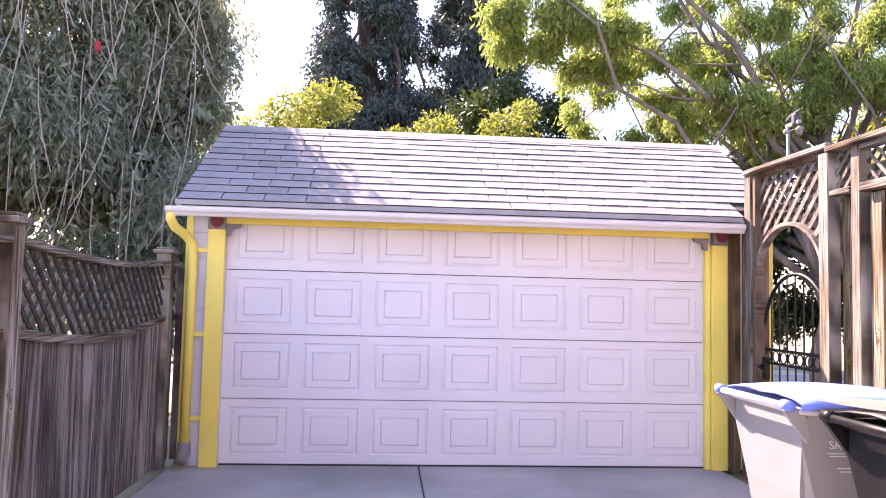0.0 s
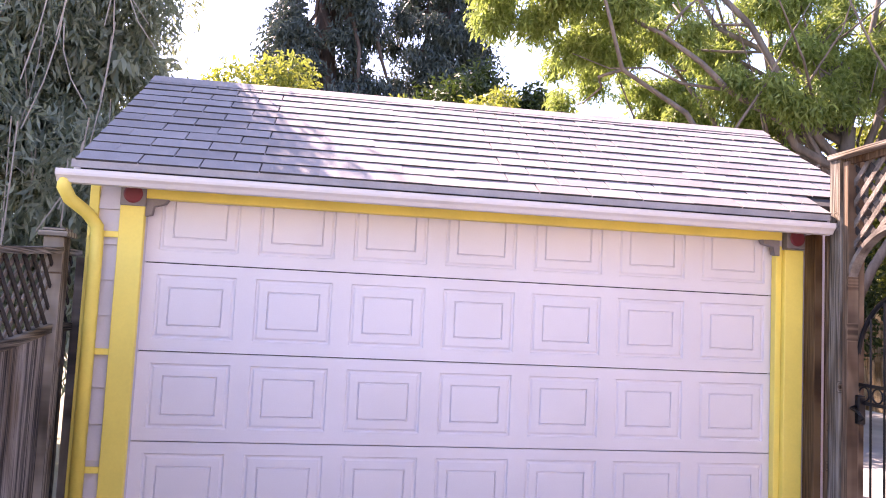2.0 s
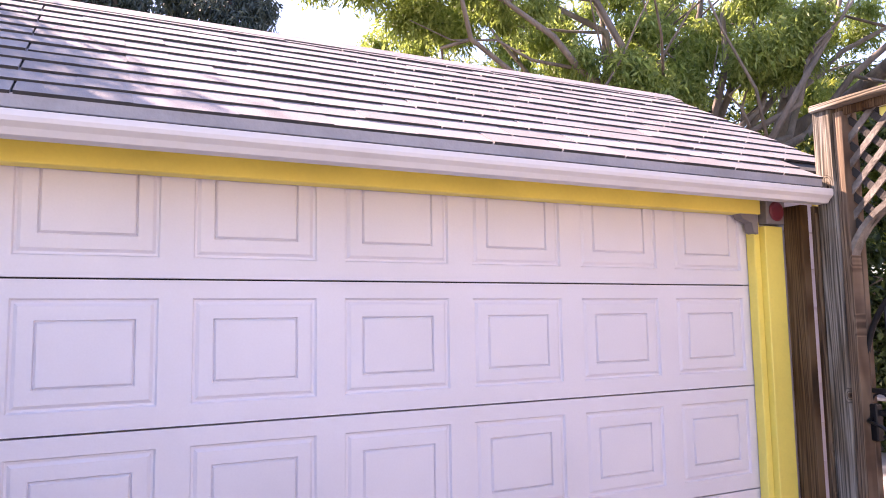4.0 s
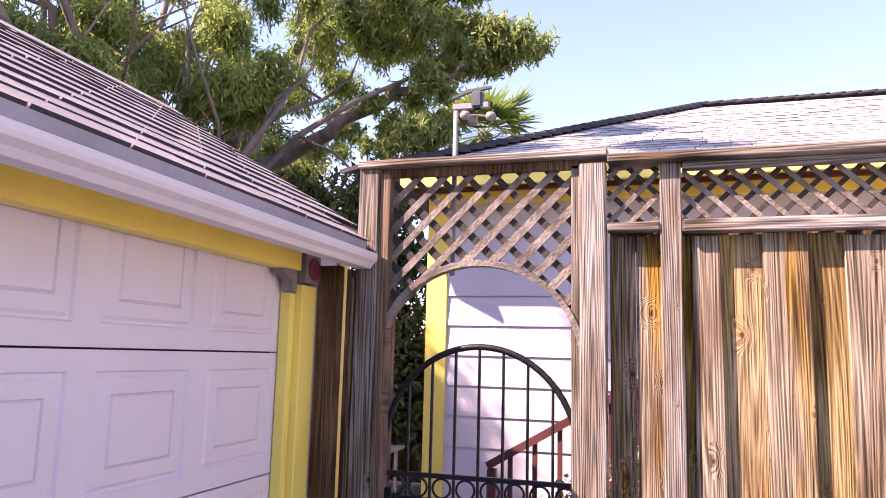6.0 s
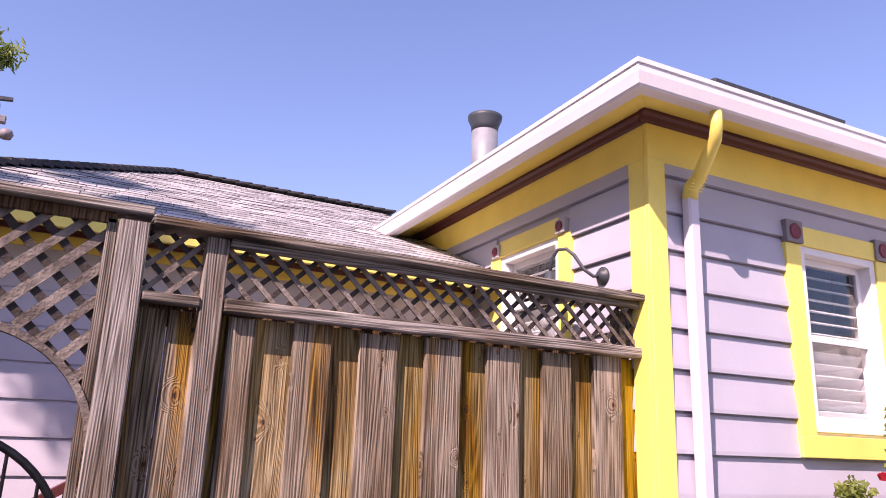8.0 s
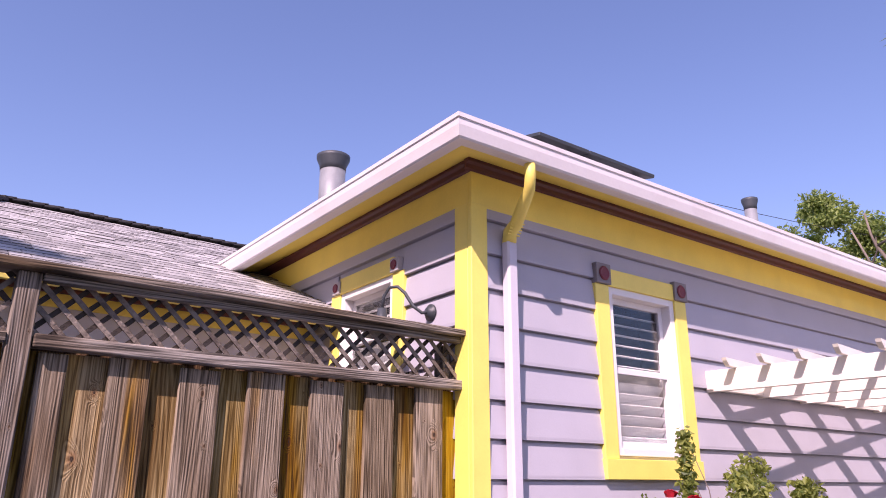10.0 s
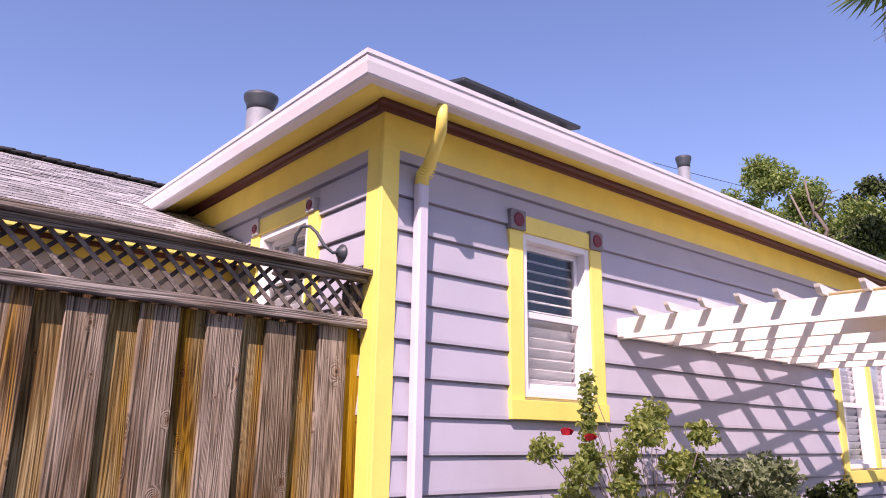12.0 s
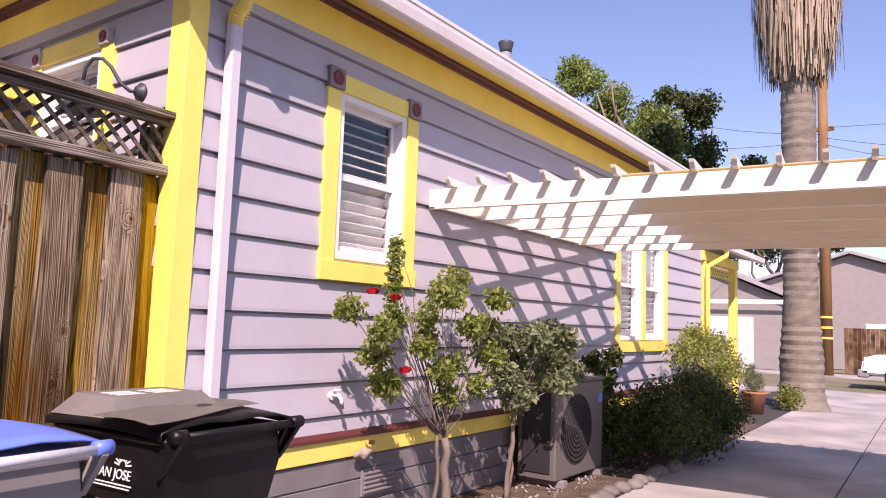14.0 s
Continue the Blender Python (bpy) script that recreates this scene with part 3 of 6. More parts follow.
# downspout at the left corner with its elbow and straps
spout = thing("downspout", "yellow painted metal downspout with straps on the garage corner", "downspout")
bm = bmesh.new()
tube(bm, [(-1.66, EY - 0.02, 2.05), (-1.665, EY - 0.02, 1.99), (-1.645, EY + 0.03, 1.93), (-1.59, EY + 0.17, 1.87), (-1.545, GY - 0.065, 1.80), (-1.54, GY - 0.065, 1.7), (-1.54, GY - 0.065, 0.19)],
     0.038, 12)
part("pipe", bm, M_yellow, spout, smooth=True)
bm = tube(bmesh.new(), [(-1.54, GY - 0.065, 0.20), (-1.54, GY - 0.075, 0.12), (-1.54, GY - 0.16, 0.07)], 0.05, 12)
part("shoe", bm, M_block, spout, "dark cracked outlet elbow", True)
for z in (1.76, 1.07, 0.39):
    part("strap", cube(-1.60, -1.43, GY - 0.045, GY - 0.025, z - 0.018, z + 0.018, 0.002), M_yellow, spout)

# ---- fence with lattice top, gate with arch ----
FX = 3.06     # face of the posts


def lattice(y0, y1, z0, z1, x, keep=None, pitch=0.073, wide=0.029, thick=0.009, lean=1, layer=0):
    """One layer of leaning laths in a rectangle of the y-z plane; keep(y, z) cuts an opening."""
    out = []
    for s in (lean,):
        xa = x + layer * (thick + 0.002)
        c0 = (y0 - z1) if s == 1 else (y0 + z0)
        c1 = (y1 - z0) if s == 1 else (y1 + z1)
        step = pitch * math.sqrt(2)
        c = c0 + step * 0.3
        while c < c1:
            seg = []
            for i in range(61):
                z = z0 + (z1 - z0) * i / 60
                y = c + s * z
                ok = y0 <= y <= y1 and (keep is None or keep(y, z))
                if ok:
                    seg.append((y, z))
                if seg and (not ok or i == 60):
                    if len(seg) > 2:
                        (ya, za), (yb, zb) = seg[0], seg[-1]
                        o = wide / math.sqrt(2) * 0.5 * (1 if s == 1 else 1)
                        q = [(ya + o, za - o * s), (ya - o, za + o * s), (yb - o, zb + o * s), (yb + o, zb - o * s)]
                        out.append(prism(bmesh.new(), [(min(max(u, y0), y1), min(max(v, z0), z1)) for u, v in q], "x", xa, xa + thick))
                    seg = []
            c += step
    return out


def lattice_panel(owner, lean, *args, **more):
    """Two crossed layers, each lath a part; the front layer leans by lean, the back one is painted shade-dark."""
    for layer, wood in ((0, W_lath), (1, W_lathshade)):
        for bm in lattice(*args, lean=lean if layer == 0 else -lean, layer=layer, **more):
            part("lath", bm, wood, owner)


fence = thing("fence", "weathered redwood board fence with lattice top between gate and house", "fence")
TOP = 2.49
part("post", cube(FX, FX + 0.09, 5.06, 5.175, 0.0, TOP, 0.005), W_post, fence)
part("post", cube(FX + 0.012, FX + 0.10, 4.74, 4.83, 0.0, TOP - 0.015, 0.005), W_post, fence)
part("post", cube(FX + 0.116, FX + 0.19, 2.46, 2.55, 0.0, TOP - 0.05, 0.005), W_post, fence)
part("top_rail", cube(FX - 0.035, FX + 0.13, 2.455, 5.05, TOP - 0.012, TOP + 0.027, 0.006), W_rail, fence)
part("upper_batten", cube(FX + 0.012, FX + 0.05, 2.47, 4.735, TOP - 0.05, TOP - 0.013, 0.004), W_rail, fence)
part("middle_rail", cube(FX + 0.003, FX + 0.07, 2.455, 4.735, 2.165, 2.222, 0.006), W_rail, fence)
part("middle_rail", cube(FX + 0.003, FX + 0.07, 4.832, 5.055, 2.175, 2.215, 0.005), W_rail, fence)
lattice_panel(fence, 1, 2.47, 4.74, 2.22, TOP - 0.012, FX + 0.055)
lattice_panel(fence, -1, 4.83, 5.06, 2.21, TOP - 0.012, FX + 0.055)
part("back_rail", cube(FX + 0.115, FX + 0.16, 2.47, 5.05, 0.25, 0.34, 0.004), W_dark, fence)
part("back_rail", cube(FX + 0.115, FX + 0.16, 2.47, 5.05, 2.10, 2.19, 0.004), W_dark, fence)
# board on board
front = [(4.70, 4.585), (4.42, 4.245), (4.11, 3.92), (3.78, 3.585), (3.44, 3.245), (3.11, 2.925), (2.78, 2.585)]
back = [(5.05, 4.94), (4.935, 4.80), (4.80, 4.60), (4.595, 4.40), (4.28, 4.08), (3.96, 3.75), (3.62, 3.41), (3.28, 3.08), (2.96, 2.75), (2.61, 2.46)]
for ya, yb in front:
    part("board", cube(0, 0.022, yb - ya, 0, 0.05, 2.155 + random.uniform(-0.01, 0.012), 0.003), W_fence, fence).location = (FX + 0.055, ya, 0)
# boards next to the gate: their shadow is put in as darker W_fence
for ya, yb in back:
    part("board", cube(0, 0.02, yb - ya, 0, 0.05, 2.163, 0.003), W_yellow if yb < 2.5 else (W_fence if yb > 4.75 else W_gold), fence).location = (FX + 0.092, ya, 0)

gatehouse = thing("gate_arch", "weathered timber gate frame with lattice panel and cut arch", "gate frame")
part("post", cube(FX, FX + 0.09, 6.14, 6.245, 0.0, TOP + 0.025, 0.005), W_post, gatehouse)
part("post_return", cube(FX + 0.09, FX + 0.13, 6.08, 6.20, 0.0, TOP, 0.004), W_dark, gatehouse)
part("top_rail", cube(FX - 0.02, FX + 0.13, 5.05, 6.25, TOP + 0.026, TOP + 0.062, 0.006), W_rail, gatehouse)
part("side_batten", cube(FX + 0.03, FX + 0.10, 5.178, 5.215, 0.0, TOP, 0.003), W_post, gatehouse)
ac, ra, rb = 5.645, 0.475, 0.44      # arch: middle, half span, rise
az = 1.60


def over_arch(y, z):
    return z > az + rb * math.sqrt(max(0.0, 1 - ((y - ac) / ra) ** 2)) + 0.01


lattice_panel(gatehouse, -1, 5.18, 6.14, 1.62, TOP + 0.02, FX + 0.055, over_arch, 0.094, 0.04)
bm = bmesh.new()
arc_o = [(ac + (ra + 0.02) * math.cos(a), az + (rb + 0.02) * math.sin(a)) for a in (math.pi * i / 24 for i in range(25))]
arc_i = [(ac + (ra - 0.008) * math.cos(a), az + (rb - 0.008) * math.sin(a)) for a in (math.pi * i / 24 for i in range(24, -1, -1))]
prism(bm, arc_o + arc_i, "x", FX + 0.02, FX + 0.085)
part("arch", bm, W_lath, gatehouse)
# side of the recess, its shade put in as dark timber
part("side_batten", cube(FX + 0.015, FX + 0.10, 6.085, 6.138, 0.0, TOP, 0.003), W_dark, gatehouse)
part("upper_batten", cube(FX + 0.03, FX + 0.054, 5.18, 6.14, TOP - 0.02, TOP + 0.025, 0.003), W_dark, gatehouse)

side_post = thing("brown_post", "dark brown stained post and boards beside the garage door", "post")
part("post", cube(3.0, 3.055, 6.30, GY - 0.055, 0.0, 2.03, 0.004), W_dark, side_post)
part("board", cube(3.06, 3.20, 6.27, 6.29, 0.0, 2.02, 0.003), W_dark, side_post)
part("board", cube(3.055, 3.15, 6.25, 6.269, 0.0, 1.98, 0.003), W_dark, side_post)

gate = thing("iron_gate", "black wrought-iron garden gate with arched top and ring band", "gate")
GXI = FX + 0.10
gc, gr, gz = 5.645, 0.455, 1.18
bm = bmesh.new()
arc = [(GXI, gc + gr * math.cos(a), gz + 0.48 * math.sin(a)) for a in (math.pi * i / 28 for i in range(29))]
tube(bm, [(GXI, gc + gr, 0.06)] + arc + [(GXI, gc - gr, 0.06)], 0.015, 8)
part("frame", bm, M_iron, gate, smooth=True)
for z in (1.065, 0.955, 0.12):
    part("bar", cube(GXI - 0.008, GXI + 0.008, gc - gr, gc + gr, z - 0.011, z + 0.011, 0.002), M_iron, gate)
for i in range(1, 8):
    y = gc - gr + i * 2 * gr / 8
    zt = gz + 0.48 * math.sqrt(max(0, 1 - ((y - gc) / gr) ** 2))
    part("picket", tube(bmesh.new(), [(GXI, y, 0.1), (GXI, y, zt)], 0.0075, 6), M_iron, gate)
for i in range(8):
    y = gc - gr + (i + 0.5) * 2 * gr / 8
    part("ring", tube(bmesh.new(), [(GXI, y + 0.043 * math.cos(a), 1.01 + 0.043 * math.sin(a)) for a in (2 * math.pi * j / 18 for j in range(19))], 0.006, 6, False), M_iron, gate, smooth=True)
part("latch", cube(GXI - 0.03, GXI + 0.02, gc + gr - 0.05, gc + gr + 0.02, 0.82, 1.0, 0.006), M_iron, gate)
part("lever", tube(bmesh.new(), [(GXI - 0.03, gc + gr - 0.02, 0.93), (GXI - 0.07, gc + gr - 0.03, 0.92), (GXI - 0.07, gc + gr - 0.10, 0.90), (GXI - 0.06, gc + gr - 0.13, 0.87), (GXI - 0.06, gc + gr - 0.10, 0.85)], 0.009, 8), M_iron, gate, smooth=True)

anemo = thing("weather_station", "grey pole with rain gauge and cup anemometer on the gate frame", "weather station")
ay = 5.80
part("pole", tube(bmesh.new(), [(FX + 0.14, ay, 2.0), (FX + 0.14, ay, 2.86)], 0.012, 10), M_vent, anemo, smooth=True)
part("arm", cube(FX + 0.125, FX + 0.155, ay - 0.17, ay + 0.015, 2.83, 2.86, 0.003), M_block, anemo)
part("sensor_body", cube(FX + 0.115, FX + 0.17, ay - 0.14, ay - 0.08, 2.83, 2.92, 0.012), M_ventcap, anemo)
part("vane", prism(bmesh.new(), [(ay - 0.18, 2.93), (ay - 0.06, 2.915), (ay + 0.02, 2.885), (ay + 0.02, 2.90), (ay - 0.06, 2.932), (ay - 0.18, 2.942)], "x", FX + 0.13, FX + 0.15), M_ventcap, anemo)
for a in range(3):
    q = a * 2.1 + 0.4
    cx, cy = FX + 0.14 + 0.055 * math.cos(q), ay - 0.105 + 0.075 * math.sin(q)
    bm = lathe(bmesh.new(), [(0.004, 2.765), (0.02, 2.768), (0.027, 2.785), (0.02, 2.803), (0.004, 2.806)], (cx, cy), 12)
    part("cup", bm, M_block, anemo, smooth=True)
    part("spoke", tube(bmesh.new(), [(FX + 0.14, ay - 0.105, 2.80), (cx, cy, 2.785)], 0.004, 5), M_block, anemo)

# ---- house ----
HROT = -1.55
HM = pose(3.0, 2.45, 0, 0, 0, HROT)
house = thing("house", "lilac clapboard house with yellow trim and maroon band", "house", HM)
HL = 9.75          # length of the long wall (towards local -y)
FZ = 3.298         # underside of the frieze
W1 = (-1.19, -1.93, 1.822, 2.972)      # window opening: y from, y to, sill, head
W2 = (-6.24, -7.87, 1.282, 2.66)
SW = (0.835, 1.59, 2.26, 3.045)       # small window in the end wall: x from, x to
bm = bmesh.new()
T = 0.16


def wall_with_holes(bm, length, holes, z0, z1, put):
    """Blocks of a wall round its openings; put(a, b, z0, z1) adds one."""
    cuts = sorted({0.0, length, *[h[0] for h in holes], *[h[1] for h in holes]})
    for a, b in zip(cuts, cuts[1:]):
        mid = (a + b) / 2
        hs = [h for h in holes if h[0] < mid < h[1]]
        if hs:
            put(a, b, z0, hs[0][2]), put(a, b, hs[0][3], z1)
        else:
            put(a, b, z0, z1)


holes_long = [(-W1[0], -W1[1], W1[2], W1[3]), (-W2[0], -W2[1], W2[2], W2[3])]
wall_with_holes(bm, HL, holes_long, 0.0, 3.66, lambda a, b, c, d: box(bm, 0.004, T, -b, -a, c, d))
wall_with_holes(bm, 6.0, [SW], 0.0, 3.66, lambda a, b, c, d: box(bm, max(a, T) if a == 0 else a, b, -T, -0.004, c, d))
box(bm, T, 8.0, -HL, -HL + T, 0, 3.66)
box(bm, 8.0, 8.16, -HL, 0, 0, 3.66)
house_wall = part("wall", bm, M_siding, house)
BOARD = 0.2235


def lap(length_a, length_b, z, face):
    """One lap board, tilted: thick at its lower edge, with a shadow gap under it."""
    prof = [(-0.034, z + 0.014), (-0.034, z + 0.036), (-0.012, z + BOARD), (0.003, z + BOARD), (0.003, z + 0.011)]
    bm = bmesh.new()
    if face == "long":
        prism(bm, prof, "y", -length_b, -length_a)
    else:
        prism(bm, [(-u, v) for u, v in prof], "x", length_a, length_b)
    return part("siding_board", bm, M_siding, house_wall)


z = 0.5375
while z < FZ:
    def spans(length, holes, start):
        cuts, out = [start], []
        for h in sorted(holes):
            if h[2] - 0.16 < z + 0.1 < h[3] + 0.1:
                cuts += [h[0] - 0.10, h[1] + 0.10]
        cuts.append(length)
        return list(zip(cuts[::2], cuts[1::2]))
    for a, b in spans(HL, holes_long, 0.09):
        lap(a, b, z, "long")
    if z > 1.6:
        for a, b in spans(6.0, [SW], 0.13):
            lap(a, b, z, "end")
    z += BOARD
# corner board, frieze, maroon band, sloping soffit, gutters
cb = part("corner_board", cube(-0.036, 0.0, -0.095, 0.036, 0.0, FZ + 0.02, 0.004), M_yellow, house)
part("corner_board", cube(0.002, 0.135, 0.0, 0.034, 0.0, FZ + 0.02, 0.004), M_yellow, house)
part("frieze", cube(-0.03, 0.0, -HL, 0.028, FZ, 3.650, 0.004), M_yellow, house)
part("frieze", cube(0.002, 5.0, 0.0, 0.026, FZ, 3.650, 0.004), M_yellow, house)
part("band", prism(bmesh.new(), [(-0.032, 3.525), (-0.050, 3.535), (-0.055, 3.560), (-0.072, 3.575), (-0.072, 3.603), (-0.032, 3.603)], "y", -HL, 0.085), M_brown, house)
part("band", prism(bmesh.new(), [(0.03, 3.525), (0.048, 3.535), (0.053, 3.560), (0.070, 3.575), (0.070, 3.603), (0.03, 3.603)], "x", -0.03, 5.0), M_brown, house)
OV = 0.37
part("soffit", prism(bmesh.new(), [(-0.033, 3.610), (-OV + 0.012, 3.500), (-OV + 0.012, 3.515), (-0.033, 3.626)], "y", -HL - 0.3, OV - 0.02), M_yellow, house)
part("soffit", prism(bmesh.new(), [(0.031, 3.610), (OV - 0.012, 3.500), (OV - 0.012, 3.515), (0.031, 3.626)], "x", -OV + 0.02, 5.0), M_yellow, house)


def mitred_gutter(side):
    """Ogee gutter along one eave with a mitred outer corner."""
    prof = [(0.10, 0.145), (0.10, 0.0), (0.03, 0.0), (0.02, 0.012), (0.008, 0.075), (0.008, 0.112), (0.0, 0.118), (0.0, 0.145), (0.014, 0.145), (0.014, 0.137), (0.008, 0.13), (0.028, 0.02), (0.04, 0.008), (0.092, 0.008), (0.092, 0.145)]
    bm = bmesh.new()
    g, zb = OV + 0.09, 3.481
    if side == "long":
        a = [bm.verts.new((-g + u, g - u, zb + v)) for u, v in prof]
        b = [bm.verts.new((-g + u, -HL - 0.3, zb + v)) for u, v in prof]
    else:
        a = [bm.verts.new((-g + u, g - u, zb + v)) for u, v in prof]
        b = [bm.verts.new((5.0, g - u, zb + v)) for u, v in prof]
    n = len(prof)
    for i in range(n):
        bm.faces.new((a[i], b[i], b[(i + 1) % n], a[(i + 1) % n]))
    bm.faces.new(b)
    bmesh.ops.recalc_face_normals(bm, faces=bm.faces[:])
    return part("gutter", bm, M_gutter, house)


mitred_gutter("long"), mitred_gutter("end")
# low hipped roof
bm = bmesh.new()
e, zr, ze = OV, 4.55, 3.60
slab(bm, (-e, -HL - 0.3, ze), (-e, e, ze), (4.0, -3.99, zr), (4.0, -HL + 4.08, zr), 0.05)
slab(bm, (-e, e, ze), (8.4, e, ze), (4.02, -3.99, zr), (4.0, -3.99, zr), 0.05)
slab(bm, (8.4, e, ze), (8.4, -HL - 0.3, ze), (4.0, -HL + 4.1, zr), (4.0, -3.99, zr), 0.05)
slab(bm, (8.4, -HL - 0.3, ze), (-e, -HL - 0.3, ze), (4.0, -HL + 4.08, zr), (4.02, -HL + 4.08, zr), 0.05)
bmesh.ops.recalc_face_normals(bm, faces=bm.faces[:])
part("roof", bm, M_shingle_house, house)


def window(parent_thing, name, axis, a, b, z0, z1, sashes, label, brackets=False, blocks=True, closed=False):
    """A sash window in the long ("y", from a down to b) or the end wall ("x", a to b), with casing, sill and blinds."""
    wl, wh = min(a, b), max(a, b)
    lining = cube(0.0, 0.14, wl, wh, z0 - 0.018, z0 - 0.002, 0) if axis == "y" else cube(wl, wh, -0.14, 0.0, z0 - 0.018, z0 - 0.002, 0)
    win = part(name, lining, M_white, parent_thing, label)

    def put(nm, u0, u1, d0, d1, c0, c1, material, bevel=0.003, parent=win, label=""):
        """u along the wall, d outwards from its face."""
        bm = cube(-d1, -d0, u0, u1, c0, c1, bevel) if axis == "y" else cube(u0, u1, d0, d1, c0, c1, bevel)
        return part(nm, bm, material, parent, label)
    lo, hi = min(a, b), max(a, b)
    cw = 0.135
    put("casing", lo - cw, lo, -0.01, 0.045, z0 - 0.02, z1 + 0.002, M_yellow)
    put("casing", hi, hi + cw, -0.01, 0.045, z0 - 0.02, z1 + 0.002, M_yellow)
    put("head_casing", lo - 0.004, hi + 0.004, -0.01, 0.047, z1, z1 + 0.125, M_yellow)
    put("sill", lo - cw - 0.01, hi + cw + 0.01, -0.01, 0.06, z0 - 0.15, z0 - 0.021, M_yellow)
    if blocks:
        bs = 0.15 if axis == "y" else 0.105
        for u in (lo - bs + 0.01, hi - 0.012):
            # end-wall blocks take the sunlit copy of the block paint
            blk = put("corner_block", u, u + bs, 0.0, 0.065, z1 + 0.003, z1 + bs - 0.002, M_block if axis == "y" else M_blocklit, 0.004, label="dark grey corner block with a red disc" if axis == "y" else "grey corner block with a red disc, sunlight put into its paint")
            dm = lathe(bmesh.new(), [(bs * 0.33, 0), (bs * 0.345, 0.006), (bs * 0.28, 0.012), (bs * 0.19, 0.009)], sides=24)
            for v in dm.verts:
                p, q, w = v.co
                v.co = Vector((-0.0645 - w, u + bs / 2 + p, z1 + bs / 2 + q)) if axis == "y" else Vector((u + bs / 2 + p, 0.0645 + w, z1 + bs / 2 + q))
            part("disc", dm, M_red, blk)
    if brackets:
        for u in (lo + 0.02, (lo + hi) / 2, hi - 0.08):
            bm = prism(bmesh.new(), [(-0.002, z0 - 0.153), (-0.055, z0 - 0.153), (-0.055, z0 - 0.19), (-0.02, z0 - 0.25), (-0.002, z0 - 0.26)], "y", u, u + 0.06)
            part("bracket", bm, M_siding_pale, win)
    n = sashes
    step = (hi - lo) / n
    for s in range(n):
        l, h = lo + s * step, lo + (s + 1) * step
        if s:
            put("mullion", l - 0.06, l + 0.06, -0.02, 0.045, z0, z1, M_yellow)
            l += 0.06
        if s < n - 1:
            h -= 0.06
        zm = z0 + (z1 - z0) * 0.50
        for nm, u0, u1, c0, c1, d in (("jamb", l, l + 0.05, z0, z1, 0.03), ("jamb", h - 0.05, h, z0, z1, 0.03), ("head", l + 0.05, h - 0.05, z1 - 0.05, z1, 0.03), ("stool", l + 0.05, h - 0.05, z0, z0 + 0.05, 0.032)):
            put(nm, u0, u1, -0.10, d, c0, c1, M_white)
        for zl, zh, d in ((z0 + 0.05, zm + 0.02, -0.012), (zm - 0.02, z1 - 0.05, -0.045)):
            put("sash", l + 0.05, l + 0.092, d - 0.03, d, zl, zh, M_white)
            put("sash", h - 0.092, h - 0.05, d - 0.03, d, zl, zh, M_white)
            put("sash", l + 0.092, h - 0.092, d - 0.03, d, zl, zl + 0.045, M_white)
            put("sash", l + 0.092, h - 0.092, d - 0.03, d, zh - 0.045, zh, M_white)
            g = put("pane", l + 0.088, h - 0.088, d - 0.018, d - 0.013, zl + 0.04, zh - 0.04, M_glass, 0)
            g.visible_shadow = False
        zz = z0 + 0.10
        while zz < z1 - 0.06:
            c = -0.098
            t = 0.030 if zz < zm or closed else 0.002
            bm = bmesh.new()
            sd = 0.032 if t > 0.01 else 0.008
            q = [(c - sd, zz - t), (c + 0.012, zz + t), (c + 0.013, zz + t + 0.006), (c - sd + 0.001, zz - t + 0.006)]
            prism(bm, [(-u, v) for u, v in q] if axis == "y" else q, axis, l + 0.06, h - 0.06)
            part("blind_slat", bm, M_blind, win)
            zz += 0.074
        # black sheet paints in the unlit room behind the blinds
        put("unlit_room_sheet", l + 0.02, h - 0.02, -0.30, -0.29, z0 - 0.05, z1 + 0.05, M_dark)
    return win


window(house, "window", "y", W1[0], W1[1], W1[2], W1[3], 1, "white sash window with half-open louvre blinds and yellow casing")
window(house, "window", "y", W2[0], W2[1], W2[2], W2[3], 2, "double white sash window with shutters and yellow casing", True, False, True)
window(house, "window", "x", SW[0], SW[1], SW[2], SW[3], 1, "small white window with yellow casing behind the fence")
# skirting: maroon fillet, yellow belt, grey foundation boards
part("belt", cube(-0.040, 0.0, -HL, -0.096, 0.485, 0.612, 0.004), M_yellow, house)
part("fillet", prism(bmesh.new(), [(0.0, 0.614), (-0.06, 0.614), (-0.06, 0.636), (-0.036, 0.664), (0.0, 0.664)], "y", -HL, -0.096), M_brown, house)
for i in range(3):
    part("skirting_board", cube(-0.022, 0.0, -HL, -0.096, 0.005 + i * 0.16, 0.155 + i * 0.16, 0.004), M_base, house)
fv = part("foundation_vent", cube(-0.045, -0.023, -1.935, -1.575, 0.195, 0.385, 0.004), M_base, house)
for i in range(5):
    part("vent_slat", cube(-0.055, -0.038, -1.915, -1.595, 0.215 + i * 0.032, 0.23 + i * 0.032, 0.002), M_block, fv)

hspout = thing("downspout", "house downspout, yellow elbow above a lilac pipe", "downspout", HM)
py, px = -0.245, -0.07
elbow = tube(bmesh.new(), [(-OV - 0.03, -0.13, 3.50), (-OV - 0.03, -0.13, 3.40), (-OV + 0.0, -0.15, 3.34), (px - 0.07, py, 3.20), (px - 0.01, py, 3.16), (px, py, 3.09)], [0.034, 0.034, 0.036, 0.042, 0.045, 0.045], 12)
part("elbow", elbow, M_yellow, hspout, "yellow painted crimped elbow", True)
part("pipe", cube(px - 0.035, px + 0.035, py - 0.04, py + 0.04, 0.05, 3.10, 0.012), M_siding_pale, hspout)
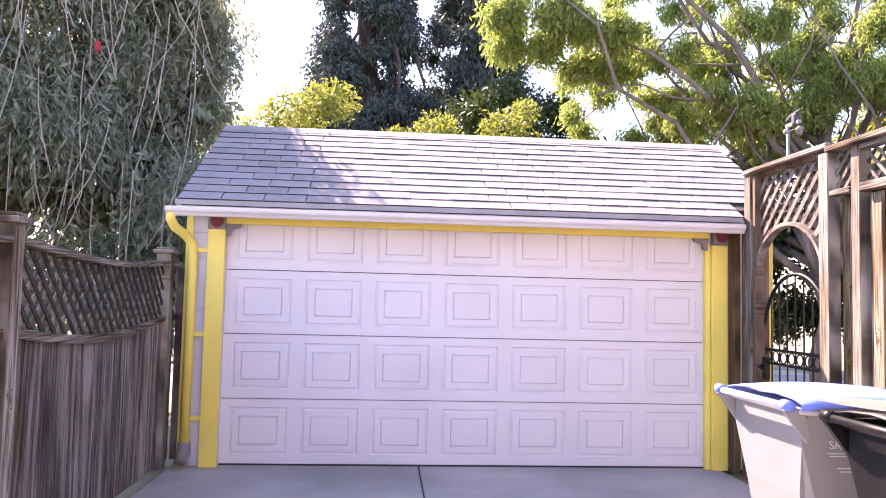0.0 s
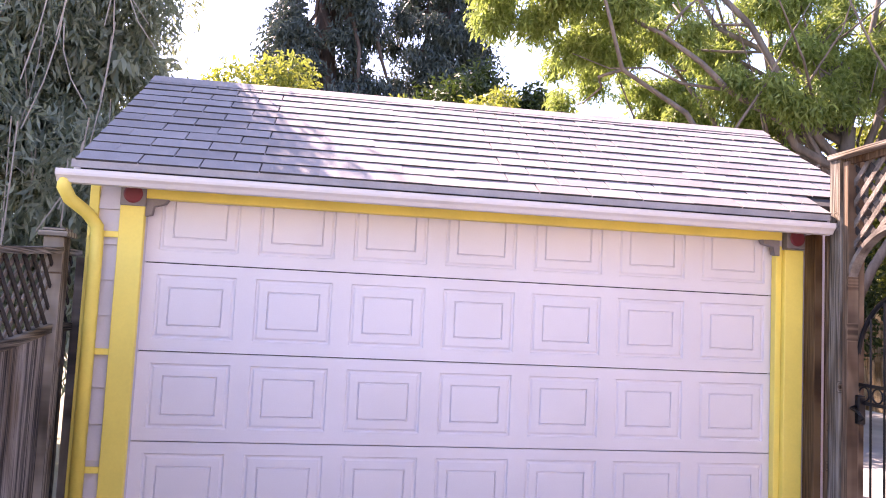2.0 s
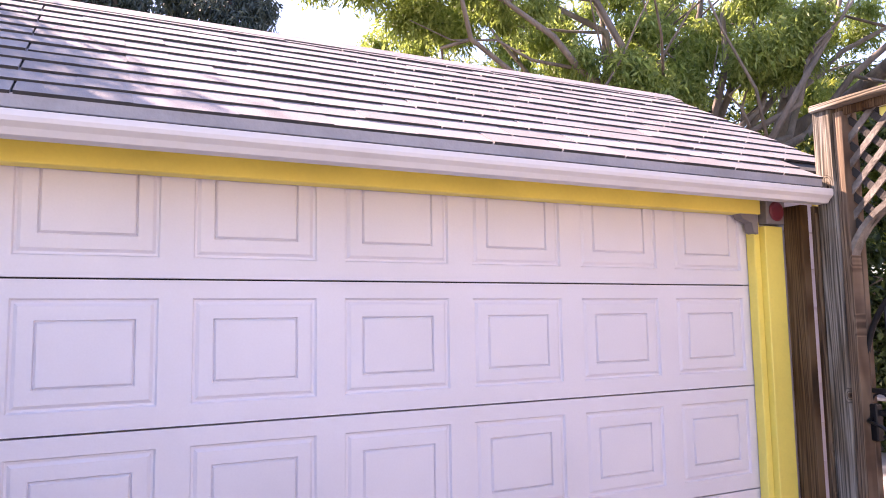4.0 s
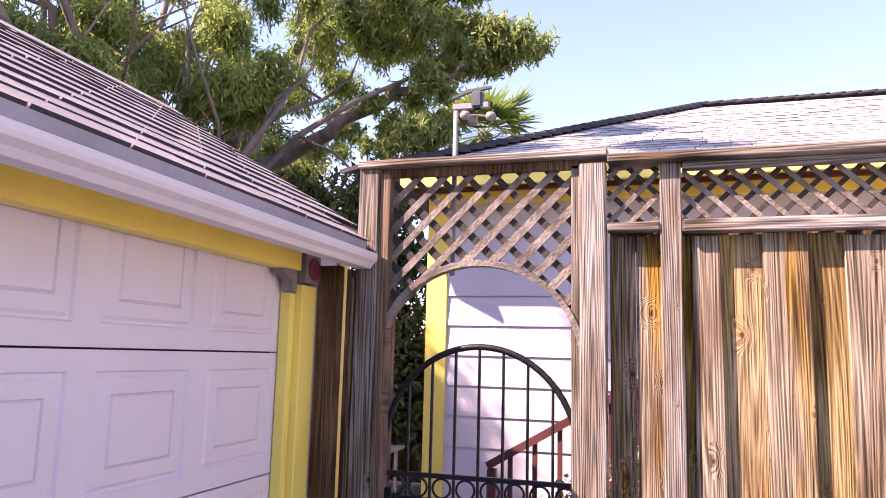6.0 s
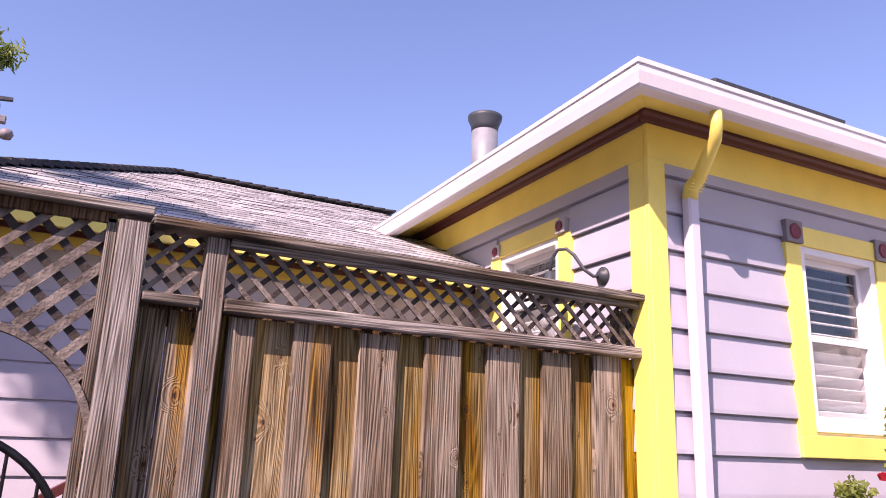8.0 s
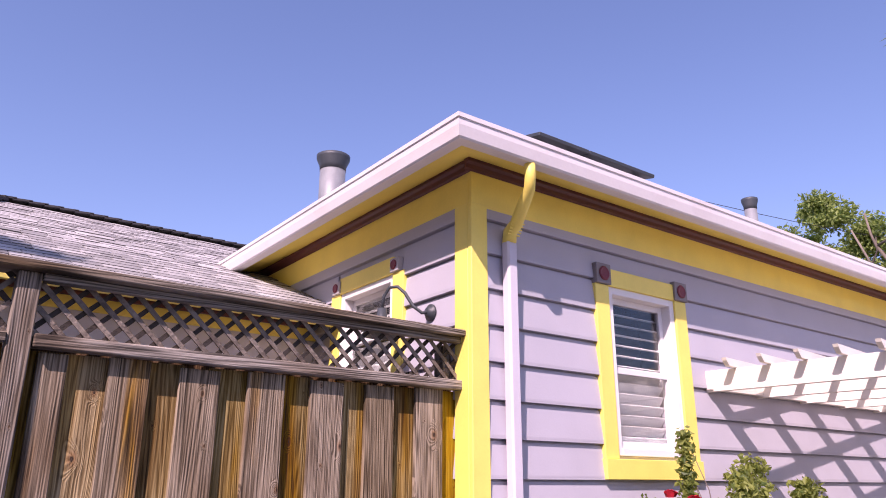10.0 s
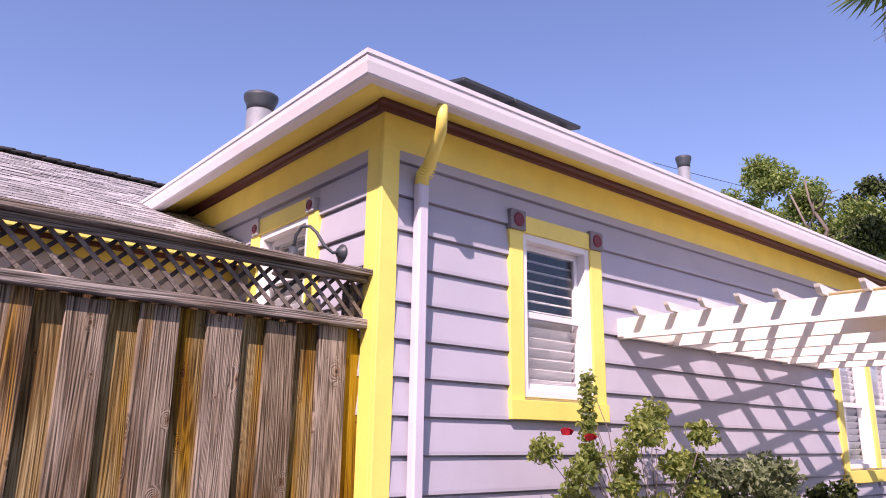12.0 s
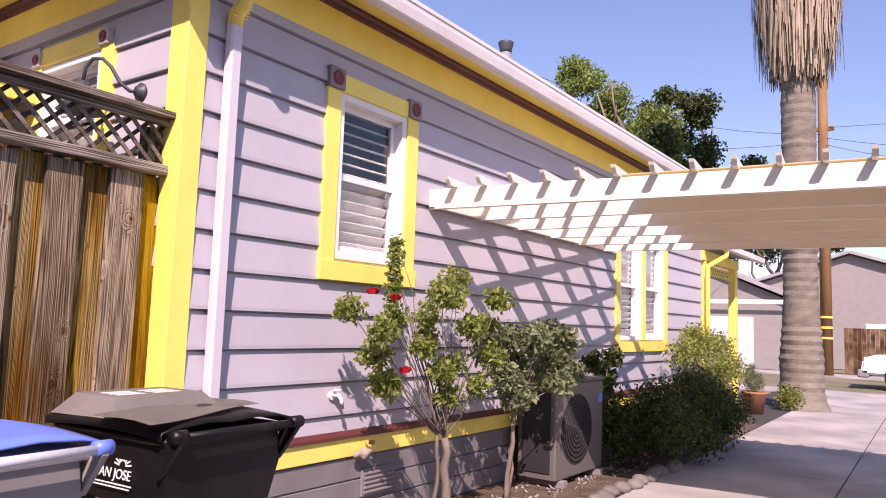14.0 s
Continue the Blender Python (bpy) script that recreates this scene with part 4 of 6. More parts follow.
for i in range(5):
    part("crimp", tube(bmesh.new(), [(px - 0.04 - 0.012 * i, py - 0.05, 3.135 + 0.016 * i), (px - 0.04 - 0.012 * i, py + 0.05, 3.135 + 0.016 * i)], 0.006, 6), M_yellow, hspout)

lamp = thing("barn_lamp", "dark gooseneck wall lamp on a round back plate", "lamp", HM)
lx, lz = 0.385, 2.685
pl = lathe(bmesh.new(), [(0.055, 0), (0.055, 0.012), (0.035, 0.02), (0.03, 0.035)], sides=20)
for v in pl.verts:
    v.co = Vector((lx + v.co.x, 0.03 + v.co.z, lz + v.co.y))
part("back_plate", pl, M_ventcap, lamp, smooth=True)
neck = [(lx, 0.05, lz), (lx + 0.02, 0.09, lz - 0.005), (lx + 0.06, 0.13, lz + 0.04), (lx + 0.10, 0.17, lz + 0.13), (lx + 0.14, 0.20, lz + 0.175), (lx + 0.19, 0.23, lz + 0.175), (lx + 0.225, 0.25, lz + 0.12), (lx + 0.235, 0.255, lz + 0.03)]
part("neck", tube(bmesh.new(), neck, 0.011, 10), M_ventcap, lamp, smooth=True)
part("shade", lathe(bmesh.new(), [(0.03, lz + 0.04), (0.035, lz - 0.03), (0.06, lz - 0.06), (0.13, lz - 0.14), (0.125, lz - 0.14), (0.05, lz - 0.07)], (lx + 0.235, 0.255), 20), M_ventcap, lamp, smooth=True)

# lower wing behind the fence
wing = thing("house_wing", "lower rear wing with grey shake roof and yellow corner board", "house wing")
WX = 5.05
bm = bmesh.new()
box(bm, WX, WX + 0.16, 2.2, 6.52, 0, 2.95)
box(bm, WX + 0.16, 12.0, 6.36, 6.52, 0, 2.95)
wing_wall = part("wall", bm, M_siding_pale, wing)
z = 0.102
while z < 2.6:
    part("siding_board", prism(bmesh.new(), [(WX - 0.024, z + 0.004), (WX - 0.024, z + 0.03), (WX - 0.012, z + 0.22), (WX + 0.003, z + 0.22), (WX + 0.003, z + 0.004)], "y", 2.3, 6.38), M_siding_pale, wing_wall)
    z += 0.2165
part("corner_board", cube(WX - 0.035, WX, 6.37, 6.53, 0, 2.83, 0.004), M_yellow, wing)
part("frieze", cube(WX - 0.03, WX, 2.3, 6.368, 2.745, 2.945, 0.004), M_yellow, wing)
part("band", cube(WX - 0.06, WX - 0.031, 2.3, 6.65, 2.835, 2.872, 0.004), M_brown, wing)
part("soffit", prism(bmesh.new(), [(4.6, 2.80), (WX, 2.93), (WX, 2.95), (4.6, 2.82)], "y", 2.3, 6.84), M_yellow, wing)
gutter_wing = part("eave_board", cube(4.57, 4.60, 2.3, 6.84, 2.78, 2.89, 0.004), M_yellow, wing)
part("drip_edge", cube(4.545, 4.62, 2.3, 6.84, 2.893, 2.908, 0.003), M_white, wing)
ERZ, EEZ = 4.60, 2.90
bm = bmesh.new()
slab(bm, (4.58, 1.6, EEZ), (8.7, 1.6, ERZ), (8.7, 4.45, ERZ), (4.58, 6.9, EEZ), 0.05)
slab(bm, (4.58, 6.9, EEZ), (8.7, 4.45, ERZ), (8.72, 4.45, ERZ), (12.8, 6.9, EEZ), 0.05)
slab(bm, (8.7, 1.6, ERZ), (12.8, 1.6, EEZ), (12.8, 6.9, EEZ), (8.7, 4.45, ERZ), 0.05)
bmesh.ops.recalc_face_normals(bm, faces=bm.faces[:])
wing_roof = part("roof", bm, M_felt, wing)

# ---- trees ----
def tree(name, label, base, top, radius, crown, leaf, n, size, bark, aspect=0.3, droop=0.3, limbs=6, spread=2.0, shell=0.45, strand=0, category="tree", sides=10):
    t = thing(name, label, category)
    bm = bmesh.new()
    limb(bm, base, top, radius, radius * 0.55, radius * 0.6, sides)
    for i in range(limbs):
        c = crown[int(rng.integers(len(crown)))]
        f = rng.uniform(0.35, 1.0)
        a = Vector(base).lerp(Vector(top), f)
        b = Vector(c[:3]) + Vector(rng.normal(size=3)) * 0.3
        pts = limb(bm, a, b, radius * 0.42, radius * 0.10, 0.25, 7, 7)
        for j in range(2):
            s = pts[3 + 2 * j]
            limb(bm, s, s + Vector(rng.normal(size=3)) * spread * 0.45 + Vector((0, 0, spread * 0.3)), radius * 0.16, radius * 0.04, 0.12, 5, 4)
    part("trunk", bm, bark, t, smooth=True)
    leaves("crown", crown, n, size, leaf, t, aspect, droop, shell=shell, strand=strand)
    return t


def blob_crown(cx, cy, cz, rx, ry, rz, n, r0, r1):
    out = []
    for i in range(n):
        d = rng.normal(size=3)
        d /= np.linalg.norm(d)
        f = rng.uniform(0.45, 1.0) ** 0.6
        r = rng.uniform(r0, r1)
        out.append((cx + d[0] * rx * f, cy + d[1] * ry * f, cz + d[2] * rz * f, r, r, r * 0.8))
    return out


brush = tree("bottlebrush_tree", "tall weeping bottlebrush with hanging grey-green foliage beside the garage", (-4.6, 9.6, 0), (-4.4, 9.4, 4.5), 0.22,
             blob_crown(-5.6, 9.3, 5.0, 3.0, 2.6, 3.6, 70, 0.6, 1.0) + blob_crown(-4.6, 8.6, 2.4, 2.9, 1.5, 1.8, 26, 0.5, 0.9) + blob_crown(-2.75, 9.4, 4.2, 0.9, 1.0, 1.9, 26, 0.4, 0.7), L_brush, 200000, 0.125, M_bark, 0.2, 0.6, 10, 2.0, shell=0.15, strand=5)
vv, ff = [], []
for i in range(420):       # bare hanging twigs
    x, y, z = -4.6 + rng.uniform(-3.2, 3.0), 8.0 + rng.uniform(-1.6, 0.6), rng.uniform(2.2, 7.0)
    dx, dy, ln = rng.normal(0, 0.12), rng.normal(0, 0.1), rng.uniform(0.4, 1.1)
    for j in range(3):
        a0, a1 = j / 3, (j + 1) / 3
        k = len(vv)
        vv += [(x + dx * a0 ** 2 * 2 - 0.005, y + dy * a0, z - ln * a0), (x + dx * a0 ** 2 * 2 + 0.005, y + dy * a0, z - ln * a0),
               (x + dx * a1 ** 2 * 2 + 0.004, y + dy * a1, z - ln * a1), (x + dx * a1 ** 2 * 2 - 0.004, y + dy * a1, z - ln * a1)]
        ff.append((k, k + 1, k + 2, k + 3))
tagged(raw("twig_tangle", vv, ff, M_twig, brush, "thin pale hanging twigs"), kind="stuff")
leaves("inner_foliage", blob_crown(-5.5, 9.6, 5.0, 2.7, 1.8, 3.3, 60, 0.7, 1.0) + blob_crown(-2.9, 9.5, 3.9, 0.7, 0.8, 1.6, 14, 0.4, 0.6) + blob_crown(-4.6, 9.2, 2.2, 2.7, 1.0, 1.8, 24, 0.6, 0.9), 80000, 0.2, L_brush, brush, 0.4, 0.5, shell=0.0)
for x, y, z in ((-2.6, 6.95, 3.6), (-3.7, 6.9, 2.9), (-4.6, 6.8, 3.4), (-4.3, 6.9, 2.5), (-3.3, 7.0, 4.7), (-5.0, 6.9, 4.4)):
    bm = lathe(bmesh.new(), [(0.008, z - 0.06), (0.022, z - 0.045), (0.024, z + 0.03), (0.008, z + 0.05)], (x, y), 9)
    part("bloom", bm, M_rose, brush, "red bottlebrush bloom")
for bx, by, h, w in ((-0.75, 24.0, 20.0, 2.6), (2.9, 25.0, 22.0, 2.7)):
    cl = []
    for i in range(280):
        z = 2.5 + (h - 2.5) * i / 280
        r = w * (1 - (z - 2) / (h + 1.5)) * rng.uniform(0.6, 1.1) + 0.25
        a = rng.uniform(0, 2 * math.pi)
        cl.append((bx + math.cos(a) * r * 0.75, by + math.sin(a) * r * 0.75, z, r * 0.36, r * 0.36, rng.uniform(0.3, 0.75)))
    tree("redwood_tree", "tall dark blue-green redwood behind the garage", (bx, by, 0), (bx, by, h - 0.5), 0.4, cl, L_redwood, 105000, 0.22, M_redbark, 0.30, 0.5, 14, 1.5, shell=0.05)
for i, (x, y, z, rx, rz) in enumerate(((-1.7, 14.0, 4.2, 1.3, 1.1), (0.75, 15.5, 4.2, 0.8, 0.8), (2.7, 15.0, 4.2, 1.2, 1.1), (4.6, 15.5, 3.6, 1.0, 1.0), (-3.0, 15.0, 3.6, 1.2, 1.2))):
    tree("golden_shrub", "sunlit yellow-green shrub behind the garage roof", (x, y, 0), (x, y, z - 0.5), 0.09,
         blob_crown(x, y, z, rx, 0.9, rz, 14, 0.35, 0.6) + blob_crown(x, y, z - 1.6, rx, 0.9, 1.2, 10, 0.4, 0.6), L_gold, 14000, 0.11, M_bark, 0.45, 0.1, 5, 1.0)
euc = []
# clump at (2.4, 9.6) is out of view, added to dapple the wing wall
for cx, cy, cz, rad in ((5.0, 11.5, 6.3, 1.8), (7.4, 10.0, 6.8, 1.9), (4.4, 12.5, 6.2, 1.7), (6.0, 12.0, 8.2, 2.4), (9.4, 8.6, 6.6, 1.4), (4.6, 11.5, 8.8, 2.2), (8.4, 11.0, 8.6, 2.2),
                        (4.3, 13.0, 4.6, 1.4), (6.2, 12.8, 5.0, 1.6), (8.6, 11.6, 5.4, 1.4), (10.6, 9.6, 7.4, 1.6), (10.8, 11.2, 6.0, 1.6), (7.0, 13.5, 6.6, 2.0), (9.0, 13.0, 7.0, 2.0), (2.4, 9.6, 7.6, 1.0), (2.2, 11.0, 5.7, 0.7), (3.4, 11.2, 5.5, 0.8), (5.6, 10.6, 4.6, 0.8), (7.0, 9.9, 5.0, 0.8)):
    euc += blob_crown(cx, cy, cz, rad * 1.05, rad * 1.05, rad * 0.8, 20, 0.16, 0.44)
wlt = tree("willow_leaved_tree", "spreading evergreen with pale forked limbs and long hanging leaves", (6.2, 10.2, 0), (6.4, 10.4, 4.0), 0.15,
     euc, L_euc, 260000, 0.115, M_bark, 0.24, 0.5, 30, 2.2, shell=0.1, strand=2)
bm = bmesh.new()       # long limbs reaching over the gate
limb(bm, (8.2, 10.9, 3.6), (9.0, 8.4, 5.25), 0.13, 0.08, 0.2, 9, 8)
limb(bm, (9.0, 8.4, 5.25), (9.0, 6.7, 5.75), 0.075, 0.02, 0.15, 7, 7)
limb(bm, (8.2, 10.9, 3.6), (8.8, 9.4, 7.2), 0.11, 0.04, 0.3, 8, 8)
limb(bm, (8.2, 11.0, 0), (8.2, 10.9, 3.6), 0.17, 0.14, 0.1, 10, 6)
part("limb", bm, M_bark, wlt, smooth=True)
far = []
for cy, cz, rad in ((6.7, 5.85, 0.42), (7.15, 5.95, 0.45), (7.6, 5.55, 0.6), (8.2, 5.0, 0.7), (8.1, 6.1, 0.7), (8.8, 6.4, 0.8), (7.7, 6.6, 0.6), (8.6, 4.5, 0.6), (7.9, 4.6, 0.5)):
    far += blob_crown(9.0, cy, cz, rad, rad, rad * 0.6, 9, 0.14, 0.28)
leaves("shaded_foliage", far, 27000, 0.12, L_eucdark, wlt, 0.26, 0.45, shell=0.1, strand=2)
for i, (x, y, z, rx, rz, lf) in enumerate(((3.2, 17.5, 4.2, 2.2, 2.6, L_dark), (7.2, 16.5, 3.8, 2.4, 2.8, L_euc), (11.0, 14.5, 3.6, 2.2, 2.2, L_dark), (9.4, 12.6, 3.4, 1.3, 1.4, L_gold), (12.6, 12.4, 4.2, 1.6, 1.4, L_gold), (14.5, 14.0, 4.6, 2.4, 2.4, L_dark))):
    tree("back_garden_tree", "dense leafy tree filling the back of the garden" if lf is L_dark else "sunlit yellow-green tree behind the garden", (x, y, 0), (x, y, z - 0.5), 0.14,
         blob_crown(x, y, z, rx, 1.2, rz, 30, 0.5, 0.9), lf, 22000, 0.15, M_bark, 0.4, 0.2, 6, 1.2, shell=0.15)
tree("garden_tree", "tall green tree, sunlit on one side, beyond the house roof", (7.5, -17.0, 0), (7.5, -17.0, 6), 0.25,
     blob_crown(9.2, -17.0, 8.6, 1.5, 1.5, 1.6, 26, 0.35, 0.7) + blob_crown(8.0, -17.5, 7.2, 2.4, 1.5, 1.6, 20, 0.5, 0.9), L_euc, 26000, 0.15, M_bark, 0.5, 0.2, 8, 1.6, shell=0.15)
tree("garden_tree", "dark glossy tree beyond the house roof", (5.4, -17.6, 0), (5.4, -17.6, 4), 0.22,
     blob_crown(6.3, -17.6, 7.6, 1.3, 1.2, 1.5, 22, 0.35, 0.7) + blob_crown(5.0, -17.8, 6.1, 1.4, 1.2, 0.9, 16, 0.4, 0.7), L_dark, 22000, 0.15, M_bark, 0.5, 0.2, 8, 1.2, shell=0.15)
for x, y, rx, ry, n in ((5.2, 11.6, 2.4, 0.8, 46), (7.7, 8.6, 0.7, 1.6, 40)):
    tree("back_shrub", "dark green shrubs seen through the gate", (x, y, 0), (x, y, 1.5), 0.06,
         blob_crown(x, y, 1.8, rx, ry, 1.8, n, 0.4, 0.7), L_dark, 32000, 0.11, M_bark, 0.5, 0.2, 4, 0.6, shell=0.1)

# ---- wing roof shakes, ridge caps ----
run = math.hypot(8.7 - 4.58, ERZ - EEZ)
wtilt = math.degrees(math.atan2(ERZ - EEZ, 8.7 - 4.58))
C2 = 0.15
shake_mesh = []
for i in range(5):
    w = 0.13 + 0.025 * i
    bm = bmesh.new()
    box(bm, 0, 0.22, 0.003, w - 0.005, 0, 0.007)
    for v in bm.verts:
        if v.co.x > 0.1:
            v.co.z = 0.001 if v.co.z > 0.0035 else -0.001
    me = bpy.data.meshes.new("shake")
    bm.to_mesh(me)
    bm.free()
    me.materials.append(M_shingle_house)
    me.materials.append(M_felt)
    me.polygons[5].material_index = 1      # butt end painted near-black for the course's shadow line
    shake_mesh.append((w, me))
count = 0
rest = bmesh.new()
for r in range(int(run / C2)):
    d = r * C2
    x, zz = 4.57 + (8.7 - 4.58) * d / run, EEZ + (ERZ - EEZ) * d / run
    yend = 6.9 - (6.9 - 4.45) * d / run
    y = 1.75 + rng.uniform(0, 0.1)
    while y < yend - 0.05:
        w, me = shake_mesh[int(rng.integers(5))]
        if r < 9 and 2.4 < y < 6.6 and count < 300:
            ob = new("shake", me)
            ob.parent = wing_roof
            ob.matrix_basis = pose(x, y, zz + 0.004, 0, -wtilt + rng.uniform(-0.8, 0.4), 0)
            count += 1
        else:
            m = pose(x + rng.uniform(-0.008, 0.008), y, zz + 0.004, 0, -wtilt + rng.uniform(-0.8, 0.4), 0)
            vs = [rest.verts.new(m @ v.co) for v in me.vertices]
            for p in me.polygons:
                rest.faces.new([vs[i] for i in p.vertices]).material_index = p.material_index
        y += w
M_shake_far = M_shingle_house.copy()
M_shake_far.name = "wood_shake_field"
nt = M_shake_far.node_tree
geo = nt.nodes.new("ShaderNodeNewGeometry")
oi = [q for q in nt.nodes if q.bl_idname == "ShaderNodeObjectInfo"][0]
for link in list(oi.outputs["Random"].links):
    nt.links.new(geo.outputs["Random Per Island"], link.to_socket)
field = tagged(part("shake_field", rest, M_shake_far, wing_roof), kind="stuff")
# second slot: butt ends with the shadow line painted on
field.data.materials.append(M_felt)
for k in range(34):     # dark caps along hip and ridge
    f = k / 33
    a, b = Vector((4.58, 6.9, EEZ)), Vector((8.7, 4.45, ERZ))
    p = a.lerp(b, f)
    q = (b - a).normalized()
    bm = bmesh.new()
    box(bm, -0.12, 0.12, -0.11, 0.11, 0, 0.03)
    cap = part("ridge_cap", bm, M_ridge, wing_roof)
    cap.matrix_basis = Matrix.Translation(p + Vector((0, 0, 0.02))) @ q.to_track_quat("X", "Z").to_matrix().to_4x4() @ pose(0, 0, 0, 0, 9, 0)
for k in range(18):
    bm = bmesh.new()
    box(bm, -0.11, 0.11, -0.10, 0.10, 0, 0.022)
    part("ridge_cap", bm, M_ridge, wing_roof).matrix_basis = pose(8.7, 4.40 - k * 0.16, ERZ + 0.02, -4, 0, 0)

# ---- on the house roof ----
def vent_pipe(x, y, z0, z1, r, label):
    v = thing("roof_vent", label, "vent", HM @ pose(x, y, 0))
    part("pipe", tube(bmesh.new(), [(0, 0, z0), (0, 0, z1 - 0.10)], r, 20), M_vent, v, smooth=True)
    part("cap", lathe(bmesh.new(), [(r * 1.02, z1 - 0.15), (r * 1.05, z1 - 0.10), (r * 1.3, z1 - 0.03), (r * 1.32, z1), (r * 1.15, z1), (r * 1.0, z1 - 0.05)], sides=20), M_ventcap, v, "dark flared vent cap", True)
    return v


vent_pipe(2.42, -0.26, 3.70, 4.61, 0.122, "stout galvanised flue with a dark flared cap")
vent_pipe(1.5, -5.92, 3.9, 5.24, 0.08, "small grey vent pipe on the house roof")
for i, (y0, ln) in enumerate(((-0.62, 0.55), (-1.18, 0.82))):
    sp = thing("solar_panel", "black solar panel on a tilted rack above the roof slope", "solar panel", HM @ pose(0.30, y0 - 0.3, 4.215, 0, -12.3, 0), group="roof solar panels")
    part("glass", cube(0.03, 1.0, -ln + 0.03, -0.03, 0.012, 0.022, 0), M_solar if i else M_flash, sp)
    part("frame", cube(0, 1.03, -ln, 0, -0.02, 0.011, 0.004), M_ventcap, sp)
    for yy in (-0.1, -ln + 0.1):
        for xx in (0.1, 0.85):
            part("foot", cube(xx, xx + 0.05, yy - 0.025, yy + 0.025, -0.45, -0.02, 0.002), M_vent, sp)

# ---- pergola ----
perg = thing("pergola", "white painted timber pergola over the driveway, fixed to the house", "pergola", HM @ pose(-0.04, -2.27, 0.042, 0, 0, 6.5))
PX = -4.7
for i in range(6):
    y = -i * 0.67
    part("beam", cube(PX, 0.03 - i * 0.076, y - 0.04, y, 2.27, 2.43, 0.004), M_perg, perg)
for i in range(18):
    x = -0.215 - i * 0.258
    prof = [(0.16, 2.49), (0.15, 2.47), (0.11, 2.432), (-3.45, 2.432), (-3.45, 2.49)]
    part("purlin", prism(bmesh.new(), prof, "x", x - 0.017, x + 0.017), M_perg, perg)
for i in range(5, 17):      # closely laid thin sheets over the outer bays
    x = -0.215 - i * 0.258
    for j in range(5):
        part("slat", cube(x - 0.240, x - 0.018, -(j + 1) * 0.67 + 0.001, -j * 0.67 - 0.001, 2.445, 2.452, 0.001), M_sheet, perg)
for y in (-0.1, -3.2):
    part("post", cube(PX + 0.15, PX + 0.24, y - 0.06, y + 0.03, -0.042, 2.27, 0.005), M_perg, perg)
for y0 in (-0.1, -3.2):
    s = -1 if y0 == -0.1 else 1
    arc = [(y0 + s * (0.05 + 1.5 * math.sin(a)), 1.0 + 1.27 * (1 - math.cos(a)) ** 0.75) for a in (math.pi / 2 * j / 10 for j in range(11))]
    arc2 = [(u, v - 0.14) for u, v in arc[::-1]]
    part("curved_brace", prism(bmesh.new(), arc + arc2, "x", PX + 0.17, PX + 0.22), M_perg, perg)
ledger = thing("ledger_board", "white ledger board carrying the pergola on the house wall", "ledger", HM)
part("board", cube(-0.075, -0.026, -6.06, -2.25, 2.325, 2.468, 0.004), M_perg, ledger)

# ---- porch at the far end ----
porch = thing("porch", "yellow porch with square posts and pierced frieze", "porch", HM @ pose(0, -0.66, 0.13))
part("post", cube(-0.05, 0.08, -9.30, -9.16, -0.13, 2.45, 0.006), M_yellow, porch)
part("post", cube(-0.05, 0.08, -11.3, -11.14, -0.13, 2.45, 0.006), M_yellow, porch)
part("beam", cube(-0.06, 0.10, -11.35, -9.05, 2.45, 2.62, 0.006), M_yellow, porch)
for lay, lean in ((0, 1), (1, -1)):
    for bm in lattice(-11.14, -9.30, 2.22, 2.44, 0.0, pitch=0.09, wide=0.022, lean=lean, layer=lay):
        part("fretwork_lath", bm, M_yellow, porch)
part("roof", slab(bmesh.new(), (-0.35, -11.7, 2.63), (-0.35, -9.06, 2.63), (2.5, -9.06, 3.2), (2.5, -11.7, 3.2), 0.06), M_farroof, porch)
part("gutter", cube(-0.45, -0.35, -11.7, -9.06, 2.60, 2.70, 0.01), M_gutter, porch)
part("downspout", tube(bmesh.new(), [(-0.40, -9.15, 2.60), (-0.40, -9.15, 2.52), (-0.12, -9.15, 2.36), (-0.10, -9.15, 2.2), (-0.10, -9.15, 0.1)], 0.04, 10), M_yellow, porch, smooth=True)
part("deck", cube(0.0, 2.5, -11.5, -9.06, -0.13, 0.35, 0.01), M_base, porch)

# ---- air conditioner ----
acu = thing("air_conditioner", "grey outdoor air-conditioning unit with round fan grille", "air conditioner", HM @ pose(-0.15, -3.56, 0) @ Matrix.Diagonal((1, 1.08, 1.055, 1)))
part("case", cube(-0.38, 0, -0.95, 0, 0.06, 0.86, 0.012), M_ac, acu)
part("lid", cube(-0.395, 0.012, -0.965, 0.015, 0.862, 0.89, 0.008), M_ac, acu)
dm = lathe(bmesh.new(), [(0.30, 0), (0.30, 0.006), (0.28, 0.008)], sides=32)
for v in dm.verts:
    v.co = Vector((-0.3805 - v.co.z, -0.40 + v.co.x, 0.46 + v.co.y))
# no hole in the case: the opening's darkness is painted as a disc
part("unlit_fan_disc", dm, M_dark, acu, "near-black disc painting in the unlit fan opening")
for i in range(7):
    rr = 0.04 + i * 0.04
    part("grille_ring", tube(bmesh.new(), [(-0.393, -0.40 + rr * math.cos(a), 0.46 + rr * math.sin(a)) for a in (2 * math.pi * j / 24 for j in range(25))], 0.003, 5, False), M_iron, acu)
part("side_grille", cube(-0.33, -0.05, -0.002, 0.012, 0.12, 0.80, 0.004), M_dark, acu)
part("label_plate", cube(-0.386, -0.381, -0.93, -0.83, 0.66, 0.74, 0.001), M_blue, acu, "small blue maker's plate")
for yy in (-0.12, -0.85):
    part("foot", cube(-0.42, 0.03, yy - 0.04, yy + 0.04, 0.0, 0.059, 0.004), M_block, acu)

